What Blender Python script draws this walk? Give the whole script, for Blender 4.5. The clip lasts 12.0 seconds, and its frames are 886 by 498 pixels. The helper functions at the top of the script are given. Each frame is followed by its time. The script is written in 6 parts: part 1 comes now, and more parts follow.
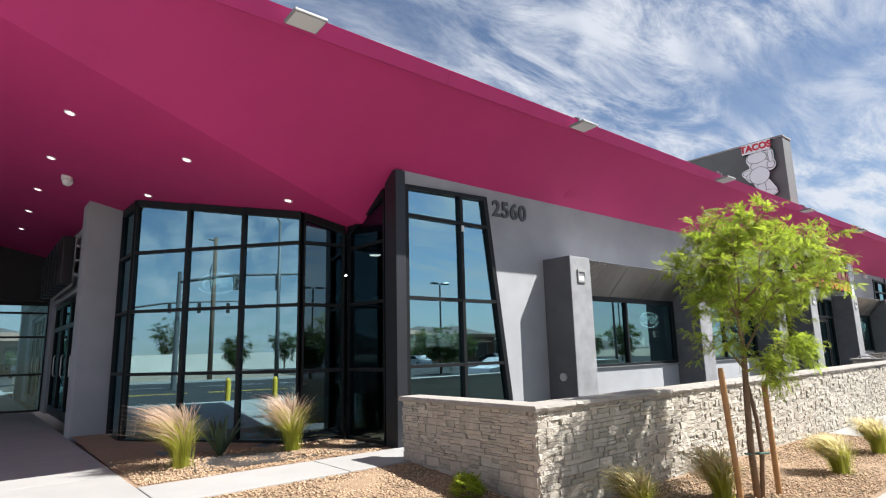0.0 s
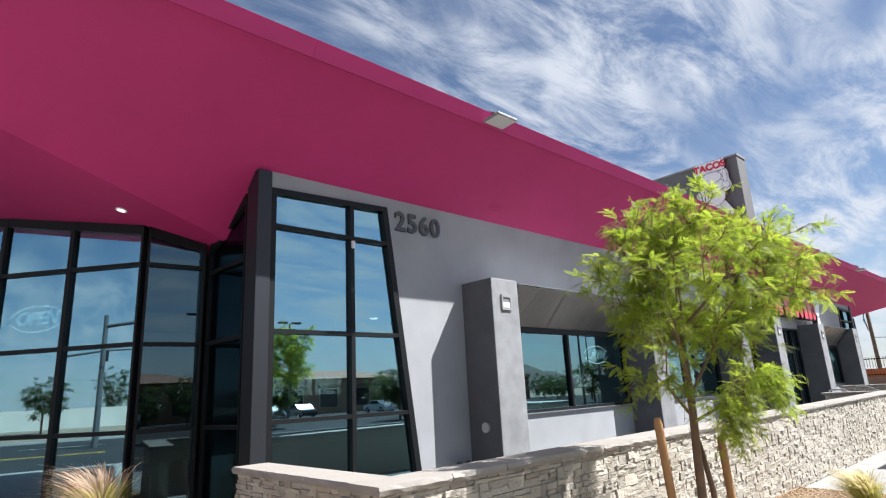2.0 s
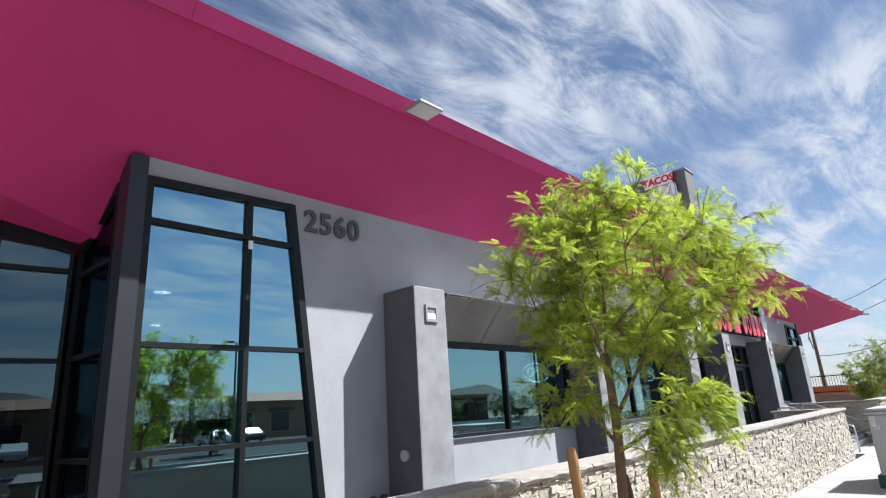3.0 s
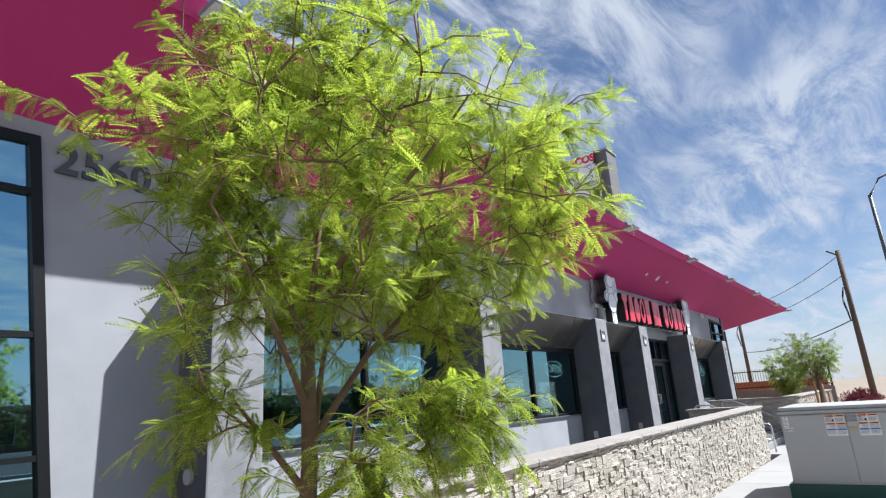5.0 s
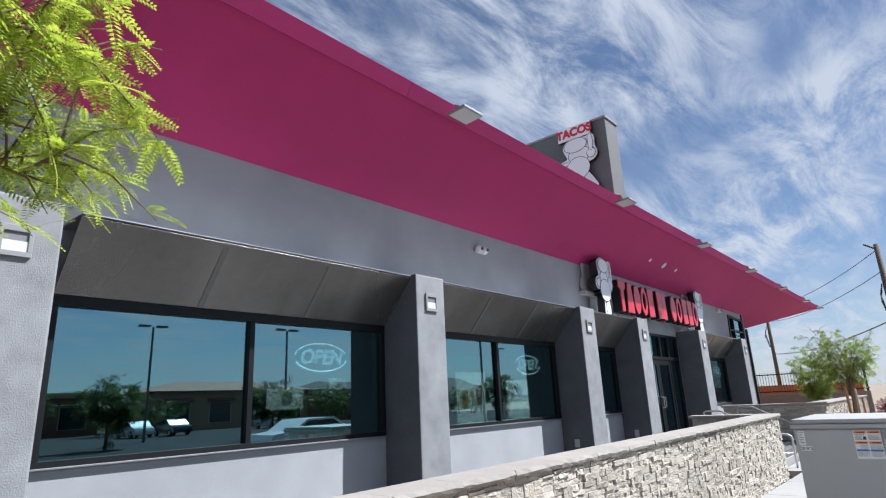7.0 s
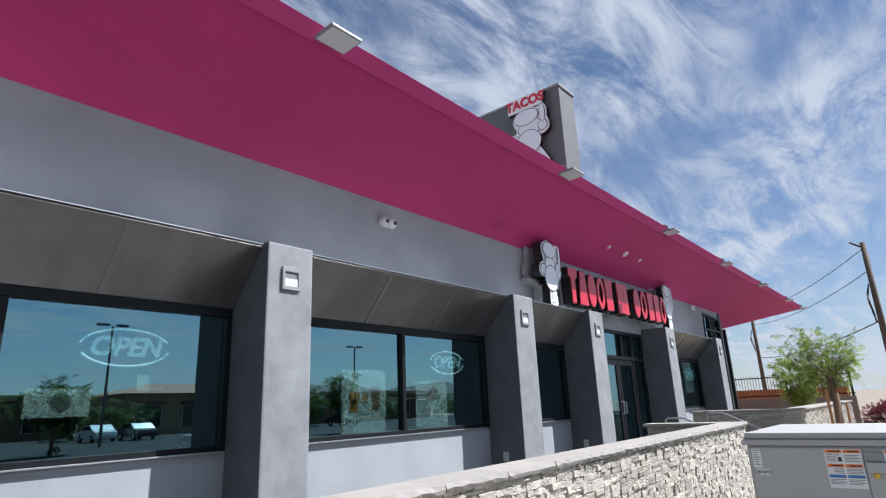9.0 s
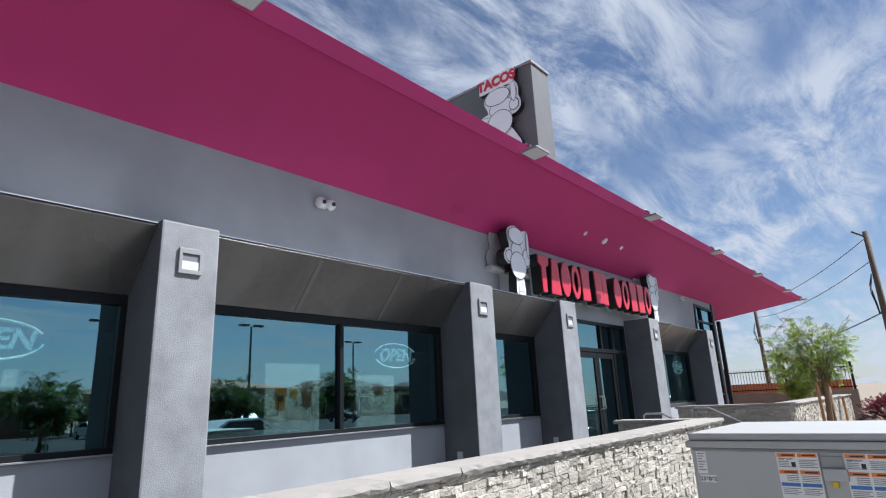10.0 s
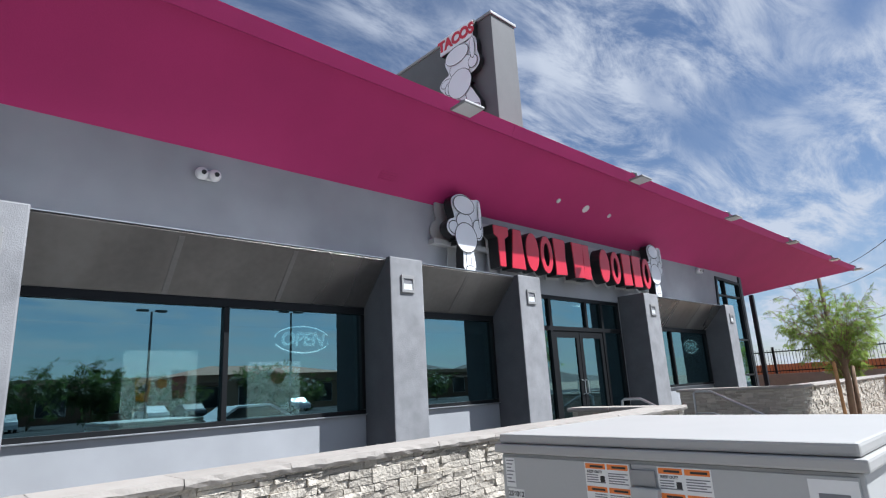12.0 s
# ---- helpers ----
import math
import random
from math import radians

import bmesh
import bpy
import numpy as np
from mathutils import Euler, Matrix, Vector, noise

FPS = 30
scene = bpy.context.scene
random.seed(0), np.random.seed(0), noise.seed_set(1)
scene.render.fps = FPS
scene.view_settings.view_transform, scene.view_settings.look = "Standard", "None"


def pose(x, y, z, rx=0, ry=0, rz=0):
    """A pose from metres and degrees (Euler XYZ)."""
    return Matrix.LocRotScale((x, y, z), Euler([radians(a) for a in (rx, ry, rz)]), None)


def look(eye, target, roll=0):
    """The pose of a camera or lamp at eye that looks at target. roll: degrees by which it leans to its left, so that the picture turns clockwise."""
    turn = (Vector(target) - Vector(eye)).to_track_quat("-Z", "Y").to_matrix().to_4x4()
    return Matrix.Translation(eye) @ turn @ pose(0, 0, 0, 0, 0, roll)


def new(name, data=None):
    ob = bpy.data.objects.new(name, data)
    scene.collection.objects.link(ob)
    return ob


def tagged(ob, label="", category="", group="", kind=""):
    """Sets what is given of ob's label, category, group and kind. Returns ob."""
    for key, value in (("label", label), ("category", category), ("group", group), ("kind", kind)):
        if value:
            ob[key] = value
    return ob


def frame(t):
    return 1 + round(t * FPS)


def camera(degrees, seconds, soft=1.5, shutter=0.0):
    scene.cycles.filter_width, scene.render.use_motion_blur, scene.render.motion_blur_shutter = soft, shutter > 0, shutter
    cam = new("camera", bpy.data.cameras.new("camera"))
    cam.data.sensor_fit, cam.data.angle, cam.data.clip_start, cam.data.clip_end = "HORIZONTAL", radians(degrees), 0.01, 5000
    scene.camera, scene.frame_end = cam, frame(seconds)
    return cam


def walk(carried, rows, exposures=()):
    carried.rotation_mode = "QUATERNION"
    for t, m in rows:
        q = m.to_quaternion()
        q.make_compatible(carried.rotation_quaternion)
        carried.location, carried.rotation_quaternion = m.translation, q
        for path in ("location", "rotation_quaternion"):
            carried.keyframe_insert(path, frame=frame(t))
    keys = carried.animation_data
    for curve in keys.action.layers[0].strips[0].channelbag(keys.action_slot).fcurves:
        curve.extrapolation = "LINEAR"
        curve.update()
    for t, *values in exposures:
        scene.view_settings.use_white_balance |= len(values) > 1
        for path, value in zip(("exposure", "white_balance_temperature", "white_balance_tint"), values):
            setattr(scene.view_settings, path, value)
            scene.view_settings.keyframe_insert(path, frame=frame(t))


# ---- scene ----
cam = camera(75.9, 12.0, soft=1.2, shutter=0.06)
METRES, EYE, TILT, LEAN, TURN = 13.0, 1.3, 0.0, 0.0, -39.8
ROWS = [
    (0.0, 0.0, 0.0, 0.0, 0.25, 10.31, 1.38),
    (0.5, 0.0206, 0.0339, 0.0005, -0.14, 11.0, 1.59),
    (1.0, 0.0415, 0.0714, 0.0005, -0.35, 11.97, 2.03),
    (1.5, 0.0626, 0.1072, 0.0014, -1.06, 13.15, 2.53),
    (2.0, 0.0871, 0.1398, 0.0012, -2.36, 14.32, 2.91),
    (2.5, 0.1097, 0.175, 0.0006, -4.26, 15.4, 3.22),
    (4.5, 0.2249, 0.2908, 0.0005, -10.73, 15.93, 3.77),
    (5.0, 0.2555, 0.3233, 0.0002, -11.34, 15.44, 3.78),
    (5.5, 0.2872, 0.3536, 0.0, -11.24, 15.12, 3.67),
    (6.0, 0.3174, 0.3871, -0.0004, -10.57, 14.96, 3.28),
    (6.5, 0.3489, 0.415, -0.0003, -9.34, 14.97, 2.83),
    (8.5, 0.4691, 0.5296, -0.0023, -8.82, 15.6, 2.4),
    (9.0, 0.501, 0.5571, -0.003, -9.89, 15.56, 2.35),
    (9.5, 0.5361, 0.5802, -0.0038, -10.11, 15.36, 2.37),
    (10.0, 0.572, 0.5972, -0.0043, -9.2, 15.11, 2.55),
    (10.5, 0.6084, 0.6117, -0.0044, -7.63, 14.83, 2.78),
    (11.0, 0.6484, 0.6213, -0.0053, -5.83, 14.42, 2.96),
    (11.5, 0.687, 0.6363, -0.0057, -4.41, 14.02, 2.99),
    (12.0, 0.7265, 0.6503, -0.0064, -3.07, 13.72, 3.08),
]
walk(cam, [(t, pose(0, 0, EYE, TILT, LEAN, TURN) @ pose(METRES * x, METRES * y, METRES * z, 90 + pitch, roll, yaw)) for t, x, y, z, yaw, pitch, roll in ROWS], [(0.0, 1.23, 6230, 10), (2.5, 1.19, 6020, 10), (4.5, 1.06, 5830, 10), (6.5, 0.95, 5760, 10), (9.5, 0.92, 5740, 10), (12.0, 0.92, 5740, 10)])


# ---- world, sun ----
SUN_DIR = Vector((0.43, -0.385, 0.71)).normalized()


def make_world():
    w = bpy.data.worlds.new("sky")
    scene.world = w
    w.use_nodes = True
    nt = w.node_tree
    nt.nodes.clear()
    out = nt.nodes.new("ShaderNodeOutputWorld")
    bg = nt.nodes.new("ShaderNodeBackground")
    bg.inputs["Strength"].default_value = 0.045
    sky = nt.nodes.new("ShaderNodeTexSky")
    sky.sky_type = "NISHITA"
    sky.sun_disc = False
    sky.sun_elevation = math.asin(SUN_DIR.z)
    sky.sun_rotation = math.atan2(SUN_DIR.x, SUN_DIR.y)
    sky.altitude, sky.air_density, sky.dust_density, sky.ozone_density = 600, 1.0, 0.5, 2.0
    tc = nt.nodes.new("ShaderNodeTexCoord")
    sep = nt.nodes.new("ShaderNodeSeparateXYZ")
    nt.links.new(tc.outputs["Generated"], sep.inputs[0])

    def math_node(op, a, b):
        n = nt.nodes.new("ShaderNodeMath")
        n.operation = op
        for i, v in enumerate((a, b)):
            if hasattr(v, "is_linked"):
                nt.links.new(v, n.inputs[i])
            else:
                n.inputs[i].default_value = v
        return n.outputs[0]

    # cirrus on a flat sheet high above
    zz = math_node("ADD", math_node("MAXIMUM", sep.outputs["Z"], 0.0), 0.16)
    px, py = math_node("DIVIDE", sep.outputs["X"], zz), math_node("DIVIDE", sep.outputs["Y"], zz)
    comb = nt.nodes.new("ShaderNodeCombineXYZ")
    nt.links.new(px, comb.inputs[0])
    nt.links.new(py, comb.inputs[1])

    def clouds(scale, turn, stretch, detail, distort, lo, hi, move):
        mp = nt.nodes.new("ShaderNodeMapping")
        mp.inputs["Rotation"].default_value = (0, 0, radians(turn))
        mp.inputs["Scale"].default_value = (scale, scale * stretch, 1)
        mp.inputs["Location"].default_value = (move, move * 0.7, 0)
        nt.links.new(comb.outputs[0], mp.inputs[0])
        nz = nt.nodes.new("ShaderNodeTexNoise")
        nz.inputs["Scale"].default_value = 1.0
        nz.inputs["Detail"].default_value = detail
        nz.inputs["Roughness"].default_value = 0.68
        nz.inputs["Distortion"].default_value = distort
        nt.links.new(mp.outputs[0], nz.inputs["Vector"])
        mr = nt.nodes.new("ShaderNodeMapRange")
        mr.interpolation_type = "SMOOTHSTEP"
        mr.inputs["From Min"].default_value, mr.inputs["From Max"].default_value = lo, hi
        nt.links.new(nz.outputs["Fac"], mr.inputs["Value"])
        return mr.outputs[0]

    big = clouds(0.9, 25, 1.7, 3, 0.25, 0.30, 0.56, 3.1)
    fine = clouds(2.1, 40, 2.6, 12, 0.5, 0.365, 0.66, 7.3)
    veil = clouds(0.8, -20, 1.3, 5, 0.5, 0.3, 0.8, 1.7)
    low = math_node("POWER", math_node("SUBTRACT", 1.0, math_node("MAXIMUM", sep.outputs["Z"], 0.0)), 7.0)
    fac = math_node("ADD", math_node("MULTIPLY", math_node("MULTIPLY", big, fine), 0.95), math_node("MULTIPLY", veil, 0.12))
    fac = math_node("MINIMUM", math_node("ADD", fac, math_node("MULTIPLY", low, 0.33)), 0.93)
    mix = nt.nodes.new("ShaderNodeMix")
    mix.data_type = "RGBA"
    nt.links.new(fac, mix.inputs["Factor"])
    nt.links.new(sky.outputs[0], mix.inputs["A"])
    mix.inputs["B"].default_value = (7.7, 7.9, 8.3, 1)
    nt.links.new(mix.outputs["Result"], bg.inputs["Color"])
    nt.links.new(bg.outputs[0], out.inputs[0])


make_world()
sun_data = bpy.data.lights.new("sun", "SUN")
sun_data.energy, sun_data.angle, sun_data.color = 5.0, radians(0.53), (1.0, 0.955, 0.89)
sun = new("sun", sun_data)
sun.matrix_world = look(SUN_DIR * 60, (0, 0, 0))


# ---- materials ----
def material(name, color, rough=0.7, metal=0.0, vary=0.15, scale=6.0, fine=60.0, bump=0.1, depth=0.004, spec=0.5, island=0.0, random_tint=0.0, stain=0.0):
    """A surface with colour variation at two scales and a fine relief, in object coordinates."""
    m = bpy.data.materials.new(name)
    m.use_nodes = True
    nt = m.node_tree
    b = nt.nodes["Principled BSDF"]
    b.inputs["Roughness"].default_value, b.inputs["Metallic"].default_value = rough, metal
    b.inputs["Specular IOR Level"].default_value = spec
    geo = nt.nodes.new("ShaderNodeNewGeometry")
    n1, n2 = nt.nodes.new("ShaderNodeTexNoise"), nt.nodes.new("ShaderNodeTexNoise")
    for n, s, d in ((n1, scale, 4), (n2, fine, 3)):
        n.inputs["Scale"].default_value, n.inputs["Detail"].default_value = s, d
        nt.links.new(geo.outputs["Position"], n.inputs["Vector"])

    def mth(op, a, b2):
        n = nt.nodes.new("ShaderNodeMath")
        n.operation = op
        for i, v in enumerate((a, b2)):
            if hasattr(v, "is_linked"):
                nt.links.new(v, n.inputs[i])
            else:
                n.inputs[i].default_value = v
        return n.outputs[0]

    value = mth("ADD", mth("MULTIPLY", mth("SUBTRACT", n1.outputs["Fac"], 0.5), 2.0 * vary), mth("MULTIPLY", mth("SUBTRACT", n2.outputs["Fac"], 0.5), 1.2 * vary))
    value = mth("ADD", value, 1.0)
    if island:
        value = mth("MULTIPLY", value, mth("ADD", mth("MULTIPLY", geo.outputs["Random Per Island"], 2 * island), 1.0 - island))
    if random_tint:
        oi = nt.nodes.new("ShaderNodeObjectInfo")
        value = mth("MULTIPLY", value, mth("ADD", mth("MULTIPLY", oi.outputs["Random"], 2 * random_tint), 1.0 - random_tint))
    if stain:
        n3 = nt.nodes.new("ShaderNodeTexNoise")
        n3.inputs["Scale"].default_value, n3.inputs["Detail"].default_value = scale * 0.25, 6
        nt.links.new(geo.outputs["Position"], n3.inputs["Vector"])
        value = mth("MULTIPLY", value, mth("ADD", mth("MULTIPLY", mth("SUBTRACT", n3.outputs["Fac"], 0.5), 2 * stain), 1.0))
    sc = nt.nodes.new("ShaderNodeVectorMath")
    sc.operation = "SCALE"
    sc.inputs[0].default_value = color
    nt.links.new(value, sc.inputs["Scale"])
    nt.links.new(sc.outputs[0], b.inputs["Base Color"])
    if bump:
        bp = nt.nodes.new("ShaderNodeBump")
        bp.inputs["Strength"].default_value, bp.inputs["Distance"].default_value = bump, depth
        nt.links.new(n2.outputs["Fac"], bp.inputs["Height"])
        nt.links.new(bp.outputs[0], b.inputs["Normal"])
    return m


def glass_material(name, tint, reflect, gloss):
    m = bpy.data.materials.new(name)
    m.use_nodes = True
    nt = m.node_tree
    nt.nodes.clear()
    out = nt.nodes.new("ShaderNodeOutputMaterial")
    tr, gl, mx = nt.nodes.new("ShaderNodeBsdfTransparent"), nt.nodes.new("ShaderNodeBsdfGlossy"), nt.nodes.new("ShaderNodeMixShader")
    tr.inputs["Color"].default_value = (*tint, 1)
    gl.inputs["Color"].default_value, gl.inputs["Roughness"].default_value = (*gloss, 1), 0.0
    mx.inputs[0].default_value = reflect
    nt.links.new(tr.outputs[0], mx.inputs[1])
    nt.links.new(gl.outputs[0], mx.inputs[2])
    nt.links.new(mx.outputs[0], out.inputs[0])
    return m


def leaf_material(name, color, back):
    m = bpy.data.materials.new(name)
    m.use_nodes = True
    nt = m.node_tree
    b = nt.nodes["Principled BSDF"]
    out = nt.nodes["Material Output"]
    geo = nt.nodes.new("ShaderNodeNewGeometry")
    nz = nt.nodes.new("ShaderNodeTexNoise")
    nz.inputs["Scale"].default_value = 3.0
    nt.links.new(geo.outputs["Position"], nz.inputs["Vector"])
    add = nt.nodes.new("ShaderNodeMath")
    add.operation = "ADD"
    nt.links.new(geo.outputs["Random Per Island"], add.inputs[0])
    nt.links.new(nz.outputs["Fac"], add.inputs[1])
    mr = nt.nodes.new("ShaderNodeMapRange")
    mr.inputs["From Min"].default_value, mr.inputs["From Max"].default_value = 0.3, 1.6
    nt.links.new(add.outputs[0], mr.inputs["Value"])
    ramp = nt.nodes.new("ShaderNodeMix")
    ramp.data_type = "RGBA"
    ramp.inputs["A"].default_value, ramp.inputs["B"].default_value = (*color, 1), (*back, 1)
    nt.links.new(mr.outputs[0], ramp.inputs["Factor"])
    nt.links.new(ramp.outputs["Result"], b.inputs["Base Color"])
    b.inputs["Roughness"].default_value = 0.5
    tl = nt.nodes.new("ShaderNodeBsdfTranslucent")
    nt.links.new(ramp.outputs["Result"], tl.inputs["Color"])
    mx = nt.nodes.new("ShaderNodeMixShader")
    mx.inputs[0].default_value = 0.68
    nt.links.new(b.outputs[0], mx.inputs[1])
    nt.links.new(tl.outputs[0], mx.inputs[2])
    nt.links.new(mx.outputs[0], out.inputs[0])
    return m


def lit_material(name, color, strength):
    m = bpy.data.materials.new(name)
    m.use_nodes = True
    b = m.node_tree.nodes["Principled BSDF"]
    b.inputs["Base Color"].default_value = (*color, 1)
    b.inputs["Emission Color"].default_value = (*color, 1)
    b.inputs["Emission Strength"].default_value = strength
    return m


STUCCO = material("grey_stucco", (0.35, 0.36, 0.374), 0.85, vary=0.15, scale=1.6, fine=150, bump=0.7, depth=0.006, stain=0.2)
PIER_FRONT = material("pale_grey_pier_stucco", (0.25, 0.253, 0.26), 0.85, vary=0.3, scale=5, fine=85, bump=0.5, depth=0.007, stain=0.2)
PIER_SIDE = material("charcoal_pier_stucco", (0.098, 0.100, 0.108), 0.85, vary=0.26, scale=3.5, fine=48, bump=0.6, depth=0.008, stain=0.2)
TOWER_PAINT = material("charcoal_stucco", (0.140, 0.145, 0.146), 0.85, vary=0.16, scale=1.4, fine=60, bump=0.6, depth=0.006, stain=0.25)
MAGENTA = material("magenta_stucco", (0.47, 0.024, 0.155), 0.72, vary=0.09, scale=1.3, fine=70, bump=0.4, depth=0.004, stain=0.13)
FRAME = material("black_aluminium", (0.010, 0.011, 0.012), 0.45, vary=0.1, scale=4, bump=0.0, spec=0.22)
FIN = material("dark_painted_metal", (0.022, 0.024, 0.029), 0.42, metal=0.2, vary=0.1, scale=3, bump=0.03)
BRONZE = material("weathered_sheet_metal", (0.25, 0.236, 0.222), 0.34, metal=0.8, vary=0.2, scale=1.5, fine=14, bump=0.04, stain=0.35)


def add_reflection_streaks(m):
    """Ground reflections painted as pale streaks down the sheet metal, dulling it there."""
    nt = m.node_tree
    b = nt.nodes["Principled BSDF"]
    geo, mp, nz, mr, mx, rr = (nt.nodes.new("ShaderNode" + k) for k in ("NewGeometry", "Mapping", "TexNoise", "MapRange", "Mix", "MapRange"))
    mp.inputs["Scale"].default_value = (0.85, 0.22, 0.22)
    nz.inputs["Scale"].default_value, nz.inputs["Detail"].default_value, nz.inputs["Roughness"].default_value = 1.0, 3, 0.5
    mr.inputs["From Min"].default_value, mr.inputs["From Max"].default_value = 0.56, 0.85
    rr.inputs["From Min"].default_value, rr.inputs["From Max"].default_value = 0.35, 0.75
    rr.inputs["To Min"].default_value, rr.inputs["To Max"].default_value = 0.2, 0.45
    mx.data_type = "RGBA"
    nt.links.new(geo.outputs["Position"], mp.inputs["Vector"])
    nt.links.new(mp.outputs[0], nz.inputs["Vector"])
    nt.links.new(nz.outputs["Fac"], mr.inputs["Value"])
    nt.links.new(nz.outputs["Fac"], rr.inputs["Value"])
    nt.links.new(b.inputs["Base Color"].links[0].from_socket, mx.inputs["A"])
    mx.inputs["B"].default_value = (0.46, 0.44, 0.42, 1)
    nt.links.new(mr.outputs[0], mx.inputs["Factor"])
    nt.links.new(mx.outputs["Result"], b.inputs["Base Color"])
    nt.links.new(rr.outputs[0], b.inputs["Roughness"])


add_reflection_streaks(BRONZE)
SEAM = material("bright_lapped_metal", (0.29, 0.278, 0.266), 0.4, metal=0.8, vary=0.2, scale=3, fine=20, bump=0.02)
GLASS_ENTRY = glass_material("entrance_glass", (0.42, 0.49, 0.48), 0.55, (0.48, 0.77, 0.88))
GLASS_DARK = glass_material("dark_glass", (0.30, 0.34, 0.34), 0.15, (0.5, 0.74, 0.85))
GLASS = glass_material("tinted_glass", (0.38, 0.45, 0.44), 0.40, (0.46, 0.78, 0.86))
STONE = material("split_face_travertine", (0.44, 0.40, 0.336), 0.9, vary=0.16, scale=9, fine=45, bump=0.9, depth=0.02, random_tint=0.2)
STONE_REST = material("split_face_travertine_rest", (0.44, 0.40, 0.336), 0.9, vary=0.16, scale=9, fine=45, bump=0.9, depth=0.02, island=0.2)
CAP = material("cast_stone_cap", (0.30, 0.275, 0.245), 0.9, vary=0.14, scale=5, fine=60, bump=0.5, depth=0.008, random_tint=0.07)
MORTAR = material("shadowed_joint_mortar", (0.38, 0.335, 0.28), 0.95, vary=0.15, scale=8, bump=0.4)
CONCRETE = material("broom_finished_concrete", (0.30, 0.292, 0.278), 0.9, vary=0.08, scale=2.2, fine=150, bump=0.2, depth=0.002, stain=0.12, random_tint=0.04)
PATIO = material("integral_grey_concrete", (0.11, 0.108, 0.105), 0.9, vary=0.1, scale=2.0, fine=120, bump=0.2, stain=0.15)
GRAVEL_BED = material("decomposed_granite", (0.27, 0.185, 0.115), 0.95, vary=0.3, scale=14, fine=60, bump=0.9, depth=0.02)
PEBBLE = material("granite_gravel", (0.36, 0.25, 0.155), 0.9, vary=0.15, scale=20, bump=0.2, island=0.4)
DIRT = material("desert_ground", (0.24, 0.19, 0.14), 0.95, vary=0.2, scale=0.4, fine=6, bump=0.3, depth=0.03, stain=0.2)
ASPHALT = material("asphalt", (0.045, 0.045, 0.047), 0.95, vary=0.15, scale=0.6, fine=90, bump=0.3, stain=0.2, spec=0.08)
PAINT_WHITE = material("white_road_paint", (0.65, 0.65, 0.62), 0.8, vary=0.15, scale=3, bump=0.0)
PAINT_YELLOW = material("yellow_paint", (0.62, 0.42, 0.04), 0.8, vary=0.15, scale=3, bump=0.0)
BARK = material("mesquite_bark", (0.17, 0.105, 0.062), 0.9, vary=0.3, scale=12, fine=60, bump=0.6, depth=0.006)
LEAF = leaf_material("mesquite_leaf", (0.15, 0.26, 0.025), (0.46, 0.52, 0.055))
LEAF_LOT = leaf_material("parking_lot_leaf", (0.04, 0.065, 0.02), (0.08, 0.11, 0.035))
LEAF_FAR = leaf_material("mesquite_leaf_far", (0.12, 0.19, 0.03), (0.27, 0.36, 0.07))
STAKE = material("lodgepole_stake", (0.36, 0.19, 0.075), 0.8, vary=0.2, scale=9, bump=0.3)
GRASS_GREEN = leaf_material("feather_grass_blade", (0.34, 0.38, 0.04), (0.54, 0.52, 0.11))
GRASS_STRAW = leaf_material("straw_grass_plume", (0.58, 0.50, 0.26), (0.74, 0.66, 0.40))
GRASS_TIP = leaf_material("feather_grass_plume", (0.56, 0.44, 0.32), (0.72, 0.58, 0.46))
AGAVE = leaf_material("agave_leaf", (0.08, 0.12, 0.085), (0.13, 0.17, 0.12))
CABINET = material("light_grey_enamel", (0.40, 0.405, 0.395), 0.45, vary=0.04, scale=2, bump=0.02, stain=0.05)
CABINET_LID = material("pale_grey_lid", (0.37, 0.366, 0.35), 0.5, vary=0.05, scale=2, bump=0.02, stain=0.06)
GREEN_PAD = material("green_fibreglass", (0.012, 0.07, 0.055), 0.5, vary=0.1, scale=4)
LABEL_WHITE = material("white_vinyl_label", (0.72, 0.72, 0.70), 0.5, vary=0.03, scale=5, bump=0.0)
LABEL_ORANGE = material("orange_vinyl", (0.75, 0.20, 0.03), 0.5, vary=0.03, scale=5, bump=0.0)
LABEL_BLUE = material("blue_vinyl", (0.05, 0.17, 0.42), 0.5, vary=0.03, scale=5, bump=0.0)
INK = material("black_ink", (0.02, 0.02, 0.02), 0.6, vary=0.05, scale=5, bump=0.0)
GREY_INK = material("grey_ink", (0.18, 0.18, 0.19), 0.6, vary=0.05, scale=5, bump=0.0)
NUMERAL = material("dark_grey_numeral", (0.075, 0.078, 0.085), 0.6, vary=0.08, scale=6, bump=0.0)
STEEL = material("galvanised_steel", (0.55, 0.56, 0.57), 0.38, metal=0.9, vary=0.08, scale=8, bump=0.02)
FLOOD_GREY = material("floodlight_housing", (0.27, 0.27, 0.265), 0.5, vary=0.06, scale=6, bump=0.0)
LENS = material("frosted_lens", (0.66, 0.68, 0.67), 0.25, vary=0.03, scale=5, bump=0.0)
WHITE_PLASTIC = material("white_plastic", (0.74, 0.74, 0.73), 0.4, vary=0.03, scale=6, bump=0.0)
BLACK_PLASTIC = material("black_plastic", (0.02, 0.02, 0.02), 0.4, vary=0.03, scale=6, bump=0.0)
SIGN_RED = material("red_acrylic", (0.56, 0.025, 0.05), 0.3, vary=0.06, scale=3, bump=0.0)
SIGN_WHITE = material("white_acrylic", (0.82, 0.83, 0.85), 0.35, vary=0.04, scale=3, bump=0.0)
SIGN_BACK = material("grey_sign_backing", (0.42, 0.42, 0.41), 0.55, vary=0.06, scale=3, bump=0.0)
